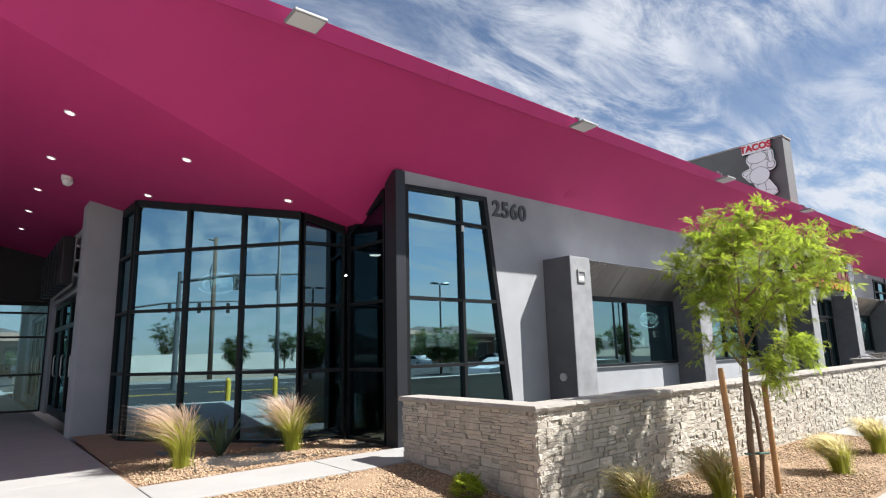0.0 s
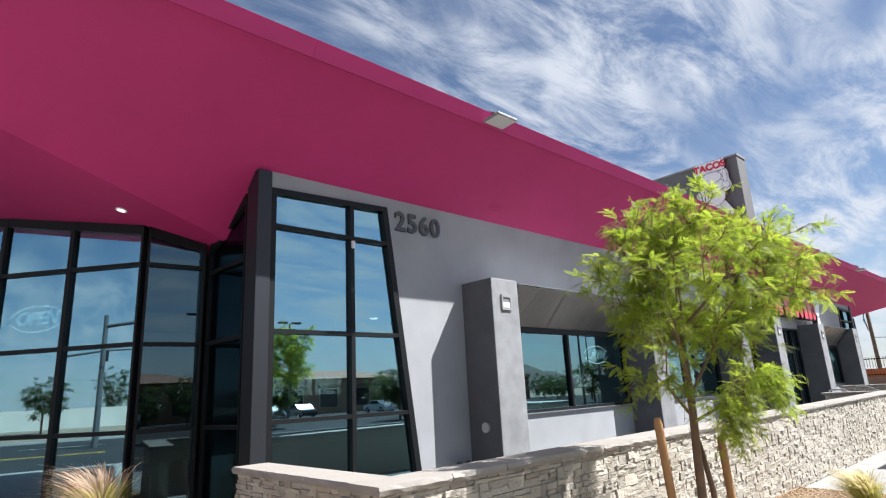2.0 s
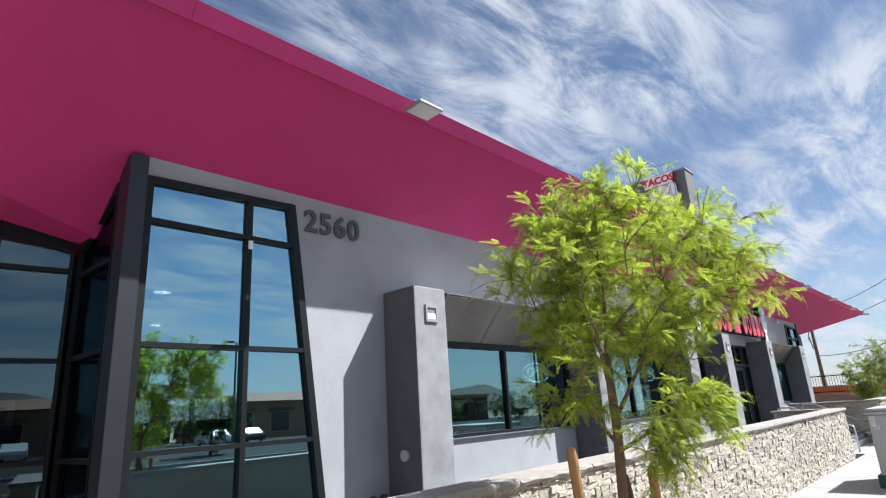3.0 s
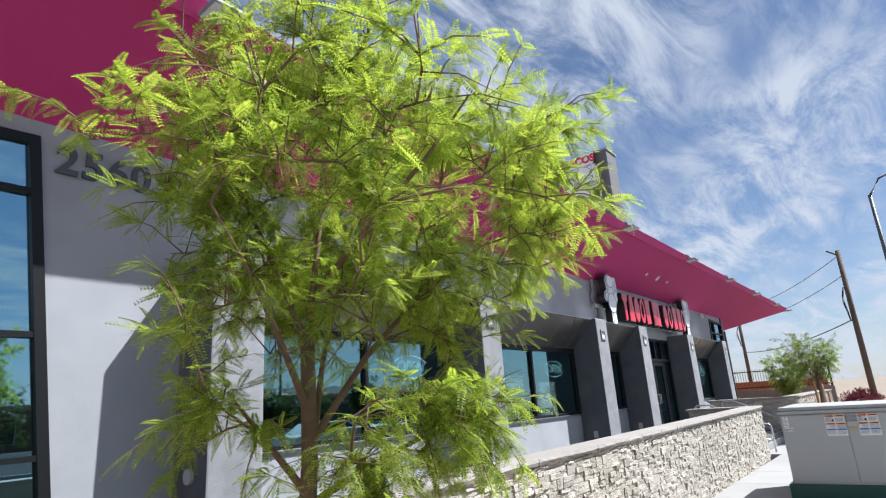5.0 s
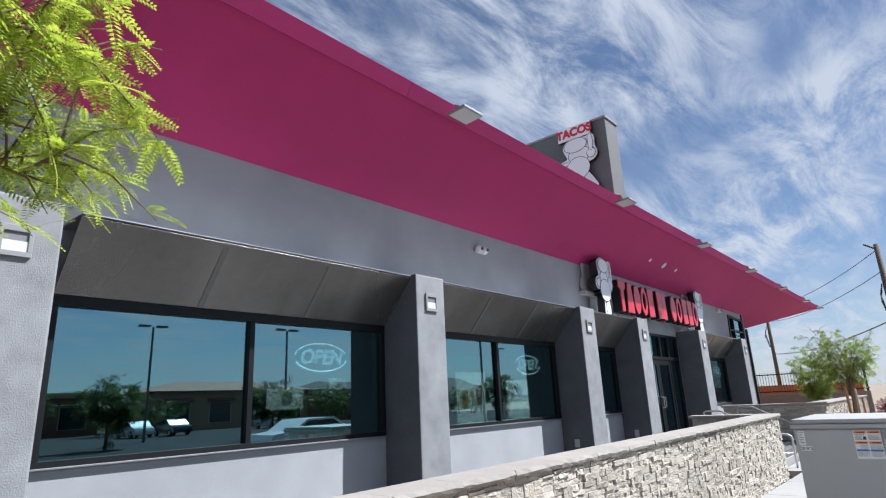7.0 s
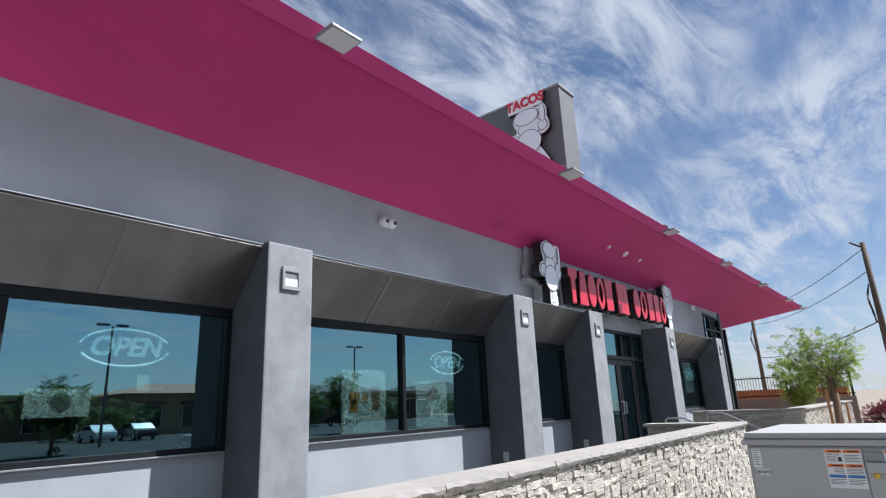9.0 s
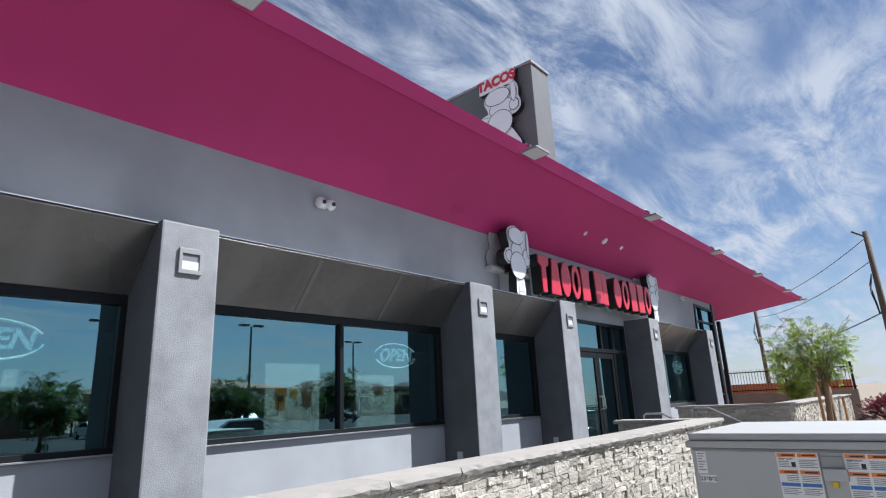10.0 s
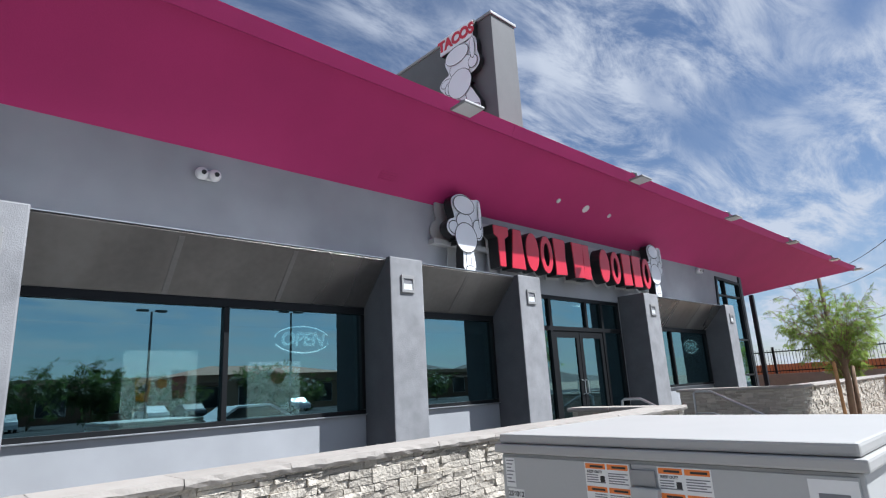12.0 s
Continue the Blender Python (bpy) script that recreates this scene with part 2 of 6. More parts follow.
NEON = lit_material("pale_tube", (0.62, 0.80, 0.81), 0.9)
LAMP_ON = lit_material("lamp_glow", (1.0, 0.93, 0.82), 4.0)
DOWNLIGHT_ON = lit_material("downlight_glow", (1.0, 0.95, 0.88), 0.7)
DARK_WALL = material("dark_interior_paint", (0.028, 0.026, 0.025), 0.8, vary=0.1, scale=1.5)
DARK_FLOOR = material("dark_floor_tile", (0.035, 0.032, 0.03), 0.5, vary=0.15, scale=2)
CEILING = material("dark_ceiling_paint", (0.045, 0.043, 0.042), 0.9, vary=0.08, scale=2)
PAPER = material("white_paper", (0.78, 0.79, 0.76), 0.8, vary=0.03, scale=6, bump=0.0)
CUP_ORANGE = material("orange_print", (0.62, 0.27, 0.03), 0.6, vary=0.05, scale=6, bump=0.0)
CUP_MAROON = material("maroon_print", (0.20, 0.03, 0.035), 0.6, vary=0.05, scale=6, bump=0.0)
TAN = material("tan_stucco", (0.36, 0.24, 0.16), 0.9, vary=0.1, scale=0.4, fine=8, bump=0.1)
BROWN = material("brown_stucco", (0.17, 0.095, 0.06), 0.9, vary=0.1, scale=0.4, fine=8, bump=0.1)
HILL = material("far_dark_hill", (0.10, 0.085, 0.078), 0.95, vary=0.25, scale=0.02, fine=0.2, bump=0.0)
ROOF_TILE = material("clay_roof", (0.28, 0.15, 0.10), 0.9, vary=0.2, scale=0.8, fine=5, bump=0.4)
PALE = material("pale_stucco", (0.52, 0.49, 0.44), 0.9, vary=0.2, scale=0.4, bump=0.1)
DARK_GLASS = material("dark_far_glazing", (0.02, 0.025, 0.03), 0.12, vary=0.1, scale=1, bump=0.0)
WOOD_POLE = material("weathered_pole_wood", (0.12, 0.085, 0.06), 0.9, vary=0.25, scale=3, fine=30, bump=0.5)
POLE_STEEL = material("painted_steel_pole", (0.11, 0.115, 0.12), 0.5, metal=0.3, vary=0.1, scale=2, bump=0.0)
ORANGE_WALL = material("rust_orange_block", (0.40, 0.13, 0.055), 0.9, vary=0.12, scale=1.0, fine=12)
BLOCK = material("grey_brown_block", (0.26, 0.225, 0.19), 0.92, vary=0.18, scale=3, fine=20, bump=0.4)
PURPLE_LEAF = leaf_material("purple_leaf", (0.06, 0.012, 0.02), (0.12, 0.03, 0.04))
CAR_WHITE = material("white_car_paint", (0.62, 0.63, 0.64), 0.25, vary=0.02, scale=1, bump=0.0)
CAR_DARK = material("dark_car_paint", (0.04, 0.045, 0.05), 0.25, vary=0.02, scale=1, bump=0.0)
TYRE = material("tyre_rubber", (0.02, 0.02, 0.02), 0.8, vary=0.1, scale=9)


# ---- mesh helpers ----
def finish(name, bm, mat, parent=None, label="", smooth=False):
    me = bpy.data.meshes.new(name)
    bmesh.ops.recalc_face_normals(bm, faces=bm.faces)
    bm.to_mesh(me)
    bm.free()
    if mat:
        me.materials.append(mat)
    if smooth:
        me.polygons.foreach_set("use_smooth", [True] * len(me.polygons))
    ob = new(name, me)
    if parent:
        ob.parent = parent
    if label:
        ob["label"] = label
    return ob


def part(name, bm, mat, parent, label="", smooth=False):
    return finish(name, bm, mat, parent, label, smooth)


def empty(name, m=None):
    ob = new(name)
    if m is not None:
        ob.matrix_basis = m
    return ob


def cuboid(bm, x0, x1, y0, y1, z0, z1, bevel=0.0, m=None):
    vs = [bm.verts.new((x, y, z)) for x in (x0, x1) for y in (y0, y1) for z in (z0, z1)]
    fs = [bm.faces.new([vs[i] for i in q]) for q in ((0, 1, 3, 2), (4, 6, 7, 5), (0, 4, 5, 1), (2, 3, 7, 6), (0, 2, 6, 4), (1, 5, 7, 3))]
    if bevel:
        es = list({e for f in fs for e in f.edges})
        r = bmesh.ops.bevel(bm, geom=es, offset=bevel, segments=2, affect="EDGES", profile=0.6)
        vs = list({v for f in r["faces"] for v in f.verts} | {v for v in vs if v.is_valid})
    if m is not None:
        bmesh.ops.transform(bm, matrix=m, verts=[v for v in vs if v.is_valid])
    return vs


def solid(bm, pts, way):
    """A prism: the polygon pts pushed along the vector way."""
    a = [bm.verts.new(p) for p in pts]
    b = [bm.verts.new(Vector(p) + Vector(way)) for p in pts]
    bm.faces.new(a)
    bm.faces.new(b[::-1])
    n = len(a)
    for i in range(n):
        bm.faces.new((a[i], b[i], b[(i + 1) % n], a[(i + 1) % n]))


def tube(bm, pts, radii, sides=8, cap=True):
    """A tapered tube along points."""
    rings = []
    pts = [Vector(p) for p in pts]
    for i, p in enumerate(pts):
        d = (pts[min(i + 1, len(pts) - 1)] - pts[max(i - 1, 0)]).normalized()
        u = d.orthogonal().normalized() if abs(d.z) < 0.9 else Vector((1, 0, 0)).cross(d).normalized()
        v = d.cross(u)
        r = radii[i] if isinstance(radii, (list, tuple)) else radii
        rings.append([bm.verts.new(p + r * (math.cos(2 * math.pi * k / sides) * u + math.sin(2 * math.pi * k / sides) * v)) for k in range(sides)])
    for a, b in zip(rings, rings[1:]):
        for k in range(sides):
            bm.faces.new((a[k], a[(k + 1) % sides], b[(k + 1) % sides], b[k]))
    if cap:
        bm.faces.new(rings[0][::-1])
        bm.faces.new(rings[-1])


def disc(bm, centre, normal, radius, thick, sides=20):
    c, n = Vector(centre), Vector(normal).normalized()
    tube(bm, [c, c + n * thick], radius, sides)


def bulk(name, verts, faces, mat, parent=None, label=""):
    """A mesh of many alike quads from arrays."""
    me = bpy.data.meshes.new(name)
    nf, k = faces.shape
    me.vertices.add(len(verts))
    me.vertices.foreach_set("co", verts.astype(np.float32).ravel())
    me.loops.add(nf * k)
    me.loops.foreach_set("vertex_index", faces.astype(np.int32).ravel())
    me.polygons.add(nf)
    me.polygons.foreach_set("loop_start", np.arange(0, nf * k, k, dtype=np.int32))
    me.update(calc_edges=True)
    me.validate()
    me.materials.append(mat)
    ob = new(name, me)
    if parent:
        ob.parent = parent
    if label:
        ob["label"] = label
    return ob


def lettering(name, text, size, depth, mat, parent, m, label="", bevel=0.0, slant=0.0):
    """Writing in the built-in font as a mesh, standing in its own xy plane, placed by m."""
    cu = bpy.data.curves.new(name, "FONT")
    cu.body, cu.size, cu.extrude, cu.align_x, cu.align_y, cu.offset, cu.shear = text, size, depth / 2, "CENTER", "CENTER", bevel, slant
    tmp = bpy.data.objects.new(name, cu)
    scene.collection.objects.link(tmp)
    me = bpy.data.meshes.new_from_object(tmp.evaluated_get(bpy.context.evaluated_depsgraph_get()))
    bpy.data.objects.remove(tmp)
    me.materials.clear()
    me.materials.append(mat)
    ob = new(name, me)
    if parent:
        ob.parent = parent
    ob.matrix_basis = m
    if label:
        ob["label"] = label
    return ob


FACE_Y = pose(0, 0, 0, 90, 0, 0)        # writing that faces -y
FACE_X = pose(0, 0, 0, 90, 0, -90)      # writing that faces -x


# ---- the large structure ----
WY = 6.9                                # face of the front wall
PIER_Y = 6.27                           # face of the piers
END_X = 31.6
SILL, HEAD = 0.93, 2.35
PIERS = [(8.17, 8.76), (12.76, 13.31), (17.23, 17.8), (19.88, 20.46), (24.05, 24.66), (28.4, 28.98)]
BAYS = [(8.9, 12.76, 10.8), (13.31, 17.23, 15.32), (17.8, 19.88, None), (24.66, 28.4, 26.35)]
DOOR = (20.46, 24.05, 2.83)


def front_wall():
    bm = bmesh.new()
    way = (0, 0.25, 0)

    def sheet(*xz):
        solid(bm, [(x, WY, z) for x, z in xz], way)

    sheet((7.24, -0.3), (8.9, -0.3), (8.9, 4.3), (4.98, 4.3), (4.98, 3.89), (6.74, 3.95))
    for x0, x1, _ in BAYS:
        sheet((x0, -0.3), (x1, -0.3), (x1, SILL), (x0, SILL))
        sheet((x0, HEAD), (x1, HEAD), (x1, 4.3), (x0, 4.3))
    x0, x1, h = DOOR
    sheet((x0, h), (x1, h), (x1, 4.3), (x0, 4.3))
    for a, b in PIERS[1:5]:
        sheet((a, -0.3), (b, -0.3), (b, 4.3), (a, 4.3))
    sheet((28.4, -0.3), (29.3, -0.3), (29.86, 3.95), (31.48, 3.89), (31.48, 4.3), (28.4, 4.3))
    tagged(finish("wall_front", bm, STUCCO), "smooth grey stucco front wall with window openings", "wall", kind="structure")


front_wall()


def closing_walls():
    bm = bmesh.new()
    cuboid(bm, END_X - 0.25, END_X, 8.4, 21.7, -0.3, 4.3)
    tagged(finish("wall_east", bm, STUCCO), "grey stucco end wall of the building", "wall", kind="structure")
    bm = bmesh.new()
    cuboid(bm, 4.6, END_X, 21.7, 21.95, -0.3, 4.3)
    tagged(finish("wall_north", bm, STUCCO), "grey stucco rear wall of the building", "wall", kind="structure")
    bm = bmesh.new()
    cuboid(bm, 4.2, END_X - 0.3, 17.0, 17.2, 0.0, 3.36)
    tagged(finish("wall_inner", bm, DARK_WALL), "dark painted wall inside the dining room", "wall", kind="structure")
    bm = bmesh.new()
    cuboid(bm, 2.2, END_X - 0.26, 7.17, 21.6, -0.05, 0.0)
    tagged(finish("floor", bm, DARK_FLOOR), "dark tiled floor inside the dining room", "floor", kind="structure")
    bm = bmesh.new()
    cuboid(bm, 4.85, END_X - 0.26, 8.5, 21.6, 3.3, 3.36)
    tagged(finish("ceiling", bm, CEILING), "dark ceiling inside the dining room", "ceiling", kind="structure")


closing_walls()


def canopy_z(y):
    return 4.107 - 0.748 * (y - 6.9)


def roof():
    bm = bmesh.new()
    v = lambda *p: bm.verts.new(p)
    l0, r0, r1, l1 = v(-2.35, 5.66, 5.03), v(41.0, 5.66, 5.03), v(31.75, 7.82, 3.415), v(4.79, 7.82, 3.415)
    lb1, lb0, rb0, rb1 = v(4.79, 24, 3.415), v(-2.35, 24, 5.03), v(41.0, 24, 5.03), v(31.75, 24, 3.415)
    lt, rt, rbt, lbt = v(-2.35, 5.56, 5.18), v(41.0, 5.56, 5.18), v(41.0, 24, 5.18), v(-2.35, 24, 5.18)
    for f in ((l0, r0, r1, l1), (l0, l1, lb1, lb0), (r1, r0, rb0, rb1), (l1, r1, rb1, lb1), (l0, lt, rt, r0), (lt, lbt, rbt, rt), (lb0, lb1, rb1, rb0, rbt, lbt), (l0, lb0, lbt, lt), (r0, rt, rbt, rb0)):
        bm.faces.new(f)
    ob = tagged(finish("roof", bm, MAGENTA), "magenta stucco roof with a folded overhanging soffit", "roof", kind="structure")
    bm = bmesh.new()
    cuboid(bm, -2.2, 40.5, 6.3, 23.9, 5.184, 5.2)
    part("roof_membrane", bm, CONCRETE, ob, "pale grey flat roof membrane")
    x = -2.36
    for wide in (7.2, 7.2, 7.2, 7.2, 7.2, 7.36):                 # lengths of edge trim, butted end to end
        bm = bmesh.new()
        solid(bm, [(x, 5.668, 5.0), (x, 5.634, 4.988), (x, 5.545, 5.158), (x, 5.585, 5.17)], (wide - 0.004, 0, 0))
        part("edge_trim", bm, MAGENTA, ob)
        x += wide


roof()


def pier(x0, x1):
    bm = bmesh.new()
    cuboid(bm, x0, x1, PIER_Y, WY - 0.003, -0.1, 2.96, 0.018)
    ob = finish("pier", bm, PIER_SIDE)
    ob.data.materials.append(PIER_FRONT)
    for f in ob.data.polygons:                       # front-facing polygons take the paler stucco, the rest the charcoal
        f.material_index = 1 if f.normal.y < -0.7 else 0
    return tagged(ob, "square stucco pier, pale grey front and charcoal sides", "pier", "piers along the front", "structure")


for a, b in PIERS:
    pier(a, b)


def window(n, x0, x1, mull):
    top = empty("window_%d" % n, pose(x0, WY, SILL))
    tagged(top, "wide tinted window in a black aluminium frame", "window", "front windows", "structure")
    w, h, f = x1 - x0, HEAD - SILL, 0.06
    bm = bmesh.new()
    for q in ((0.003, w - 0.003, 0.0, f), (0.003, w - 0.003, h - 0.1, h - 0.003), (0.003, f, f, h - 0.1), (w - f, w - 0.003, f, h - 0.1)):
        cuboid(bm, q[0], q[1], -0.02, 0.09, q[2] + 0.003, q[3], 0.004)
    part("window_frame", bm, FRAME, top)
    edges = [f, w - f] if mull is None else [f, mull - x0 - 0.03, mull - x0 + 0.03, w - f]
    if mull is not None:
        bm = bmesh.new()
        cuboid(bm, edges[1], edges[2], -0.022, 0.09, f, h - 0.1, 0.004)
        part("mullion", bm, FRAME, top)
    for a, b in zip(edges[::2], edges[1::2]):
        bm = bmesh.new()
        cuboid(bm, a - 0.005, b + 0.005, 0.03, 0.038, f - 0.005, h - 0.095)
        p = part("pane", bm, GLASS, top)
        p.visible_shadow = False
    bm = bmesh.new()
    cuboid(bm, 0.003, w - 0.003, -0.045, -0.021, -0.006, 0.008, 0.002)
    part("window_sill", bm, STEEL, top, "thin bright metal sill")
    return top


for i, (a, b, c) in enumerate(BAYS):
    window(i + 1, a, b, c)


def slanted_window(n, flip):
    """The tall tapered window at a corner of the front; flip: mirrored at the other end."""
    sx = (lambda x: 4.80 + x) if not flip else (lambda x: END_X - x)
    top = empty("window_%d" % n)
    tagged(top, "tall tapered window with black mullions at the corner", "window", "corner windows", "structure")
    zt0, zt1 = 3.885, 3.945
    right = lambda z: 2.44 - 0.50 * z / 3.95        # slanting side
    bars = [("h", 0.03, 0.06), ("h", 1.08, 0.05), ("h", 2.10, 0.05), ("h", 3.38, 0.05)]

    def bar(pts, y0=-0.03, y1=0.1):
        bm = bmesh.new()
        solid(bm, [(sx(x), WY + y0, z) for x, z in pts], (0, y1 - y0, 0))
        part("mullion", bm, FRAME, top)

    bar([(right(0) - 0.09, 0), (right(0), 0), (right(3.945), 3.945), (right(3.945) - 0.09, 3.945)], -0.035)
    bar([(0.18, 0), (0.25, 0), (0.25, zt0 - 0.07), (0.18, zt0 - 0.07)], -0.034)
    bar([(0.18, zt0 - 0.07), (right(3.9) - 0.08, zt1 - 0.075), (right(3.945) - 0.08, zt1 - 0.003), (0.18, zt0 - 0.003)], -0.036)
    bar([(1.315, 0.0), (1.375, 0.0), (1.375, 3.85), (1.315, 3.85)], -0.032)
    for _, z, t in bars:
        bar([(0.25, z), (right(z) - 0.08, z), (right(z + t) - 0.08, z + t), (0.25, z + t)])
    levels = [0.03] + [z for _, z, _ in bars[1:]] + [3.88]
    for z0, z1 in zip(levels, levels[1:]):
        for a, b in (((0.22, 0.22), (1.34, 1.34)), ((1.35, 1.35), (right(z0) - 0.05, right(z1) - 0.05))):
            bm = bmesh.new()
            solid(bm, [(sx(a[0]), WY + 0.03, z0 + 0.03), (sx(b[0]), WY + 0.03, z0 + 0.03), (sx(b[1]), WY + 0.03, z1 + 0.02), (sx(a[1]), WY + 0.03, z1 + 0.02)], (0, 0.008, 0))
            p = part("pane", bm, GLASS_ENTRY, top)
            p.visible_shadow = False
    bm = bmesh.new()
    x0, x1 = sorted((sx(0.0), sx(0.178)))
    cuboid(bm, x0, x1, WY - 0.05, WY + 0.25, -0.1, 4.08, 0.006)
    part("corner_post", bm, FIN, top, "dark painted steel corner post")
    return top


slanted_window(5, False)
slanted_window(6, True)


def glazed_run(n, p, q, cells, zs, zt, label, pane=None):
    """A glazed wall from p to q in plan, cells panes wide, with bars at heights zs; zt: heights of the head at both ends."""
    p, q = Vector((*p, 0)), Vector((*q, 0))
    d = (q - p).normalized()
    nrm = Vector((d.y, -d.x, 0))
    length = (q - p).length
    top = empty("window_%d" % n)
    tagged(top, label, "window", "entrance glazing", "structure")
    head = lambda s: zt[0] + (zt[1] - zt[0]) * s / length

    def quad(name, mat, s0, s1, z00, z01, z11, z10, out, inn, note=""):
        bm = bmesh.new()
        pts = [p + d * s0 + Vector((0, 0, z00)), p + d * s1 + Vector((0, 0, z01)), p + d * s1 + Vector((0, 0, z11)), p + d * s0 + Vector((0, 0, z10))]
        solid(bm, [v + nrm * out for v in pts], -nrm * (out + inn))
        return part(name, bm, mat, top, note)

    stops = [length * i / cells for i in range(cells + 1)]
    for s in stops:
        a, b = max(s - 0.03, 0.0), min(s + 0.03, length)
        quad("mullion", FRAME, a, b, 0.0, 0.0, head(b), head(a), 0.03, 0.08)
    for z in zs:
        for a, b in zip(stops, stops[1:]):
            quad("transom", FRAME, a + 0.036, b - 0.036, z, z, z + 0.05, z + 0.05, 0.026, 0.08)
    for a, b in zip(stops, stops[1:]):
        quad("head", FRAME, a + 0.036, b - 0.036, head(a) - 0.12, head(b) - 0.12, head(b), head(a), 0.028, 0.08)
        lv = list(zs) + [None]
        for z0, z1 in zip(lv, lv[1:]):
            t0, t1 = (z1 + 0.01, z1 + 0.01) if z1 is not None else (head(a) - 0.09, head(b) - 0.09)
            g = quad("pane", pane or GLASS_ENTRY, a + 0.03, b - 0.03, z0 + 0.04, z0 + 0.04, t1, t0, -0.02, 0.028)
            g.visible_shadow = False
    return top


bz = lambda x: 3.415 + 0.2262 * (4.79 - x)
glazed_run(7, (2.06, 10.72), (3.98, 8.33), 3, (0.0, 1.04, 2.07, 3.07), (bz(2.06), bz(3.98)), "angled three-bay glazed wall with black mullions")
glazed_run(8, (4.02, 8.33), (4.72, 8.25), 1, (0.0, 1.04, 2.07, 3.07), (bz(4.02), bz(4.72)), "narrow dark glazed return beside the entrance", GLASS_DARK)
glazed_run(9, (4.78, 8.2), (4.83, 7.18), 1, (0.0, 1.04, 2.07, 3.0), (3.41, 3.86), "glazed side of the projecting corner", GLASS_DARK)
glazed_run(10, (2.04, 11.72), (2.05, 10.76), 1, (0.0, 1.04, 2.07, 3.07), (bz(2.04), bz(2.05)), "glazed return beside the entrance column")
glazed_run(11, (-6.0, 19.2), (1.67, 19.2), 4, (0.0, 0.95, 1.95, 2.6), (2.95, 2.95), "glazed wall at the end of the entrance court")


def entrance_parts():
    bm = bmesh.new()
    cuboid(bm, 1.47, 2.05, 11.74, 12.4, -0.05, bz(1.47) + 0.1, 0.02)
    tagged(finish("entrance_column", bm, STUCCO), "square grey stucco column at the entrance", "column", kind="structure")
    bm = bmesh.new()
    cuboid(bm, 1.68, 1.93, 12.41, 13.9, 0.0, 4.3)
    cuboid(bm, 1.68, 1.93, 13.9, 18.2, 2.75, 4.3)
    cuboid(bm, 1.68, 1.93, 18.2, 19.3, 0.0, 4.3)
    tagged(finish("wall_west", bm, STUCCO), "grey stucco wall beside the entrance doors", "wall", kind="structure")
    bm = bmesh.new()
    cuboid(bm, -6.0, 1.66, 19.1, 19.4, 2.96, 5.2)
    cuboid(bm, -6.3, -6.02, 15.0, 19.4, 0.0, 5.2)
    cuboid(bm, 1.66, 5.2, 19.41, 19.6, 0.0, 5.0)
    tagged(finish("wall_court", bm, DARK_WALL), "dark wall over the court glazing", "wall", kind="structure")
    d = tagged(empty("door_1"), "black aluminium entrance doors with glass panes", "door", kind="structure")
    for k in range(3):
        y0 = 13.95 + k * 1.42
        bm = bmesh.new()
        for q in ((y0, y0 + 0.09, 0.02, 2.72), (y0 + 1.3, y0 + 1.39, 0.02, 2.72), (y0 + 0.09, y0 + 1.3, 0.02, 0.22), (y0 + 0.09, y0 + 1.3, 2.05, 2.15), (y0 + 0.09, y0 + 1.3, 2.62, 2.72)):
            cuboid(bm, 1.74, 1.84, q[0], q[1], q[2], q[3])
        leaf = part("door_leaf", bm, FRAME, d)
        bm = bmesh.new()
        cuboid(bm, 1.78, 1.788, y0 + 0.08, y0 + 1.31, 0.2, 2.66)
        part("pane", bm, GLASS, leaf).visible_shadow = False
        bm = bmesh.new()
        tube(bm, [(1.7, y0 + 0.2, 0.95), (1.67, y0 + 0.2, 1.0), (1.67, y0 + 0.2, 1.4), (1.7, y0 + 0.2, 1.45)], 0.014)
        part("door_handle", bm, STEEL, leaf, "vertical steel pull handle")
    # the back of a channel-letter sign over the doors
    s = tagged(empty("entrance_sign"), "open channel sign frame seen edge-on over the doors", "sign")
    for k, y in enumerate((14.0, 14.65, 15.3, 15.95, 16.6, 17.25)):
        bm = bmesh.new()
        cuboid(bm, 1.34, 1.56, y, y + 0.5, 2.9, 3.9, 0.03)
        part("letter_can", bm, BLACK_PLASTIC, s)
        bm = bmesh.new()
        cuboid(bm, 1.325, 1.337, y + 0.01, y + 0.49, 2.91, 3.89, 0.004)
        part("letter_face", bm, BLACK_PLASTIC, s)
        bm = bmesh.new()
        cuboid(bm, 1.562, 1.574, y - 0.05, y + 0.55, 2.84, 3.96, 0.004)
        part("letter_backing", bm, SIGN_BACK, s)
    for z in (3.05, 3.35, 3.65):
        bm = bmesh.new()
        cuboid(bm, 1.575, 1.665, 13.85, 17.9, z, z + 0.05, 0.005)
        part("rail", bm, STEEL, s)


entrance_parts()


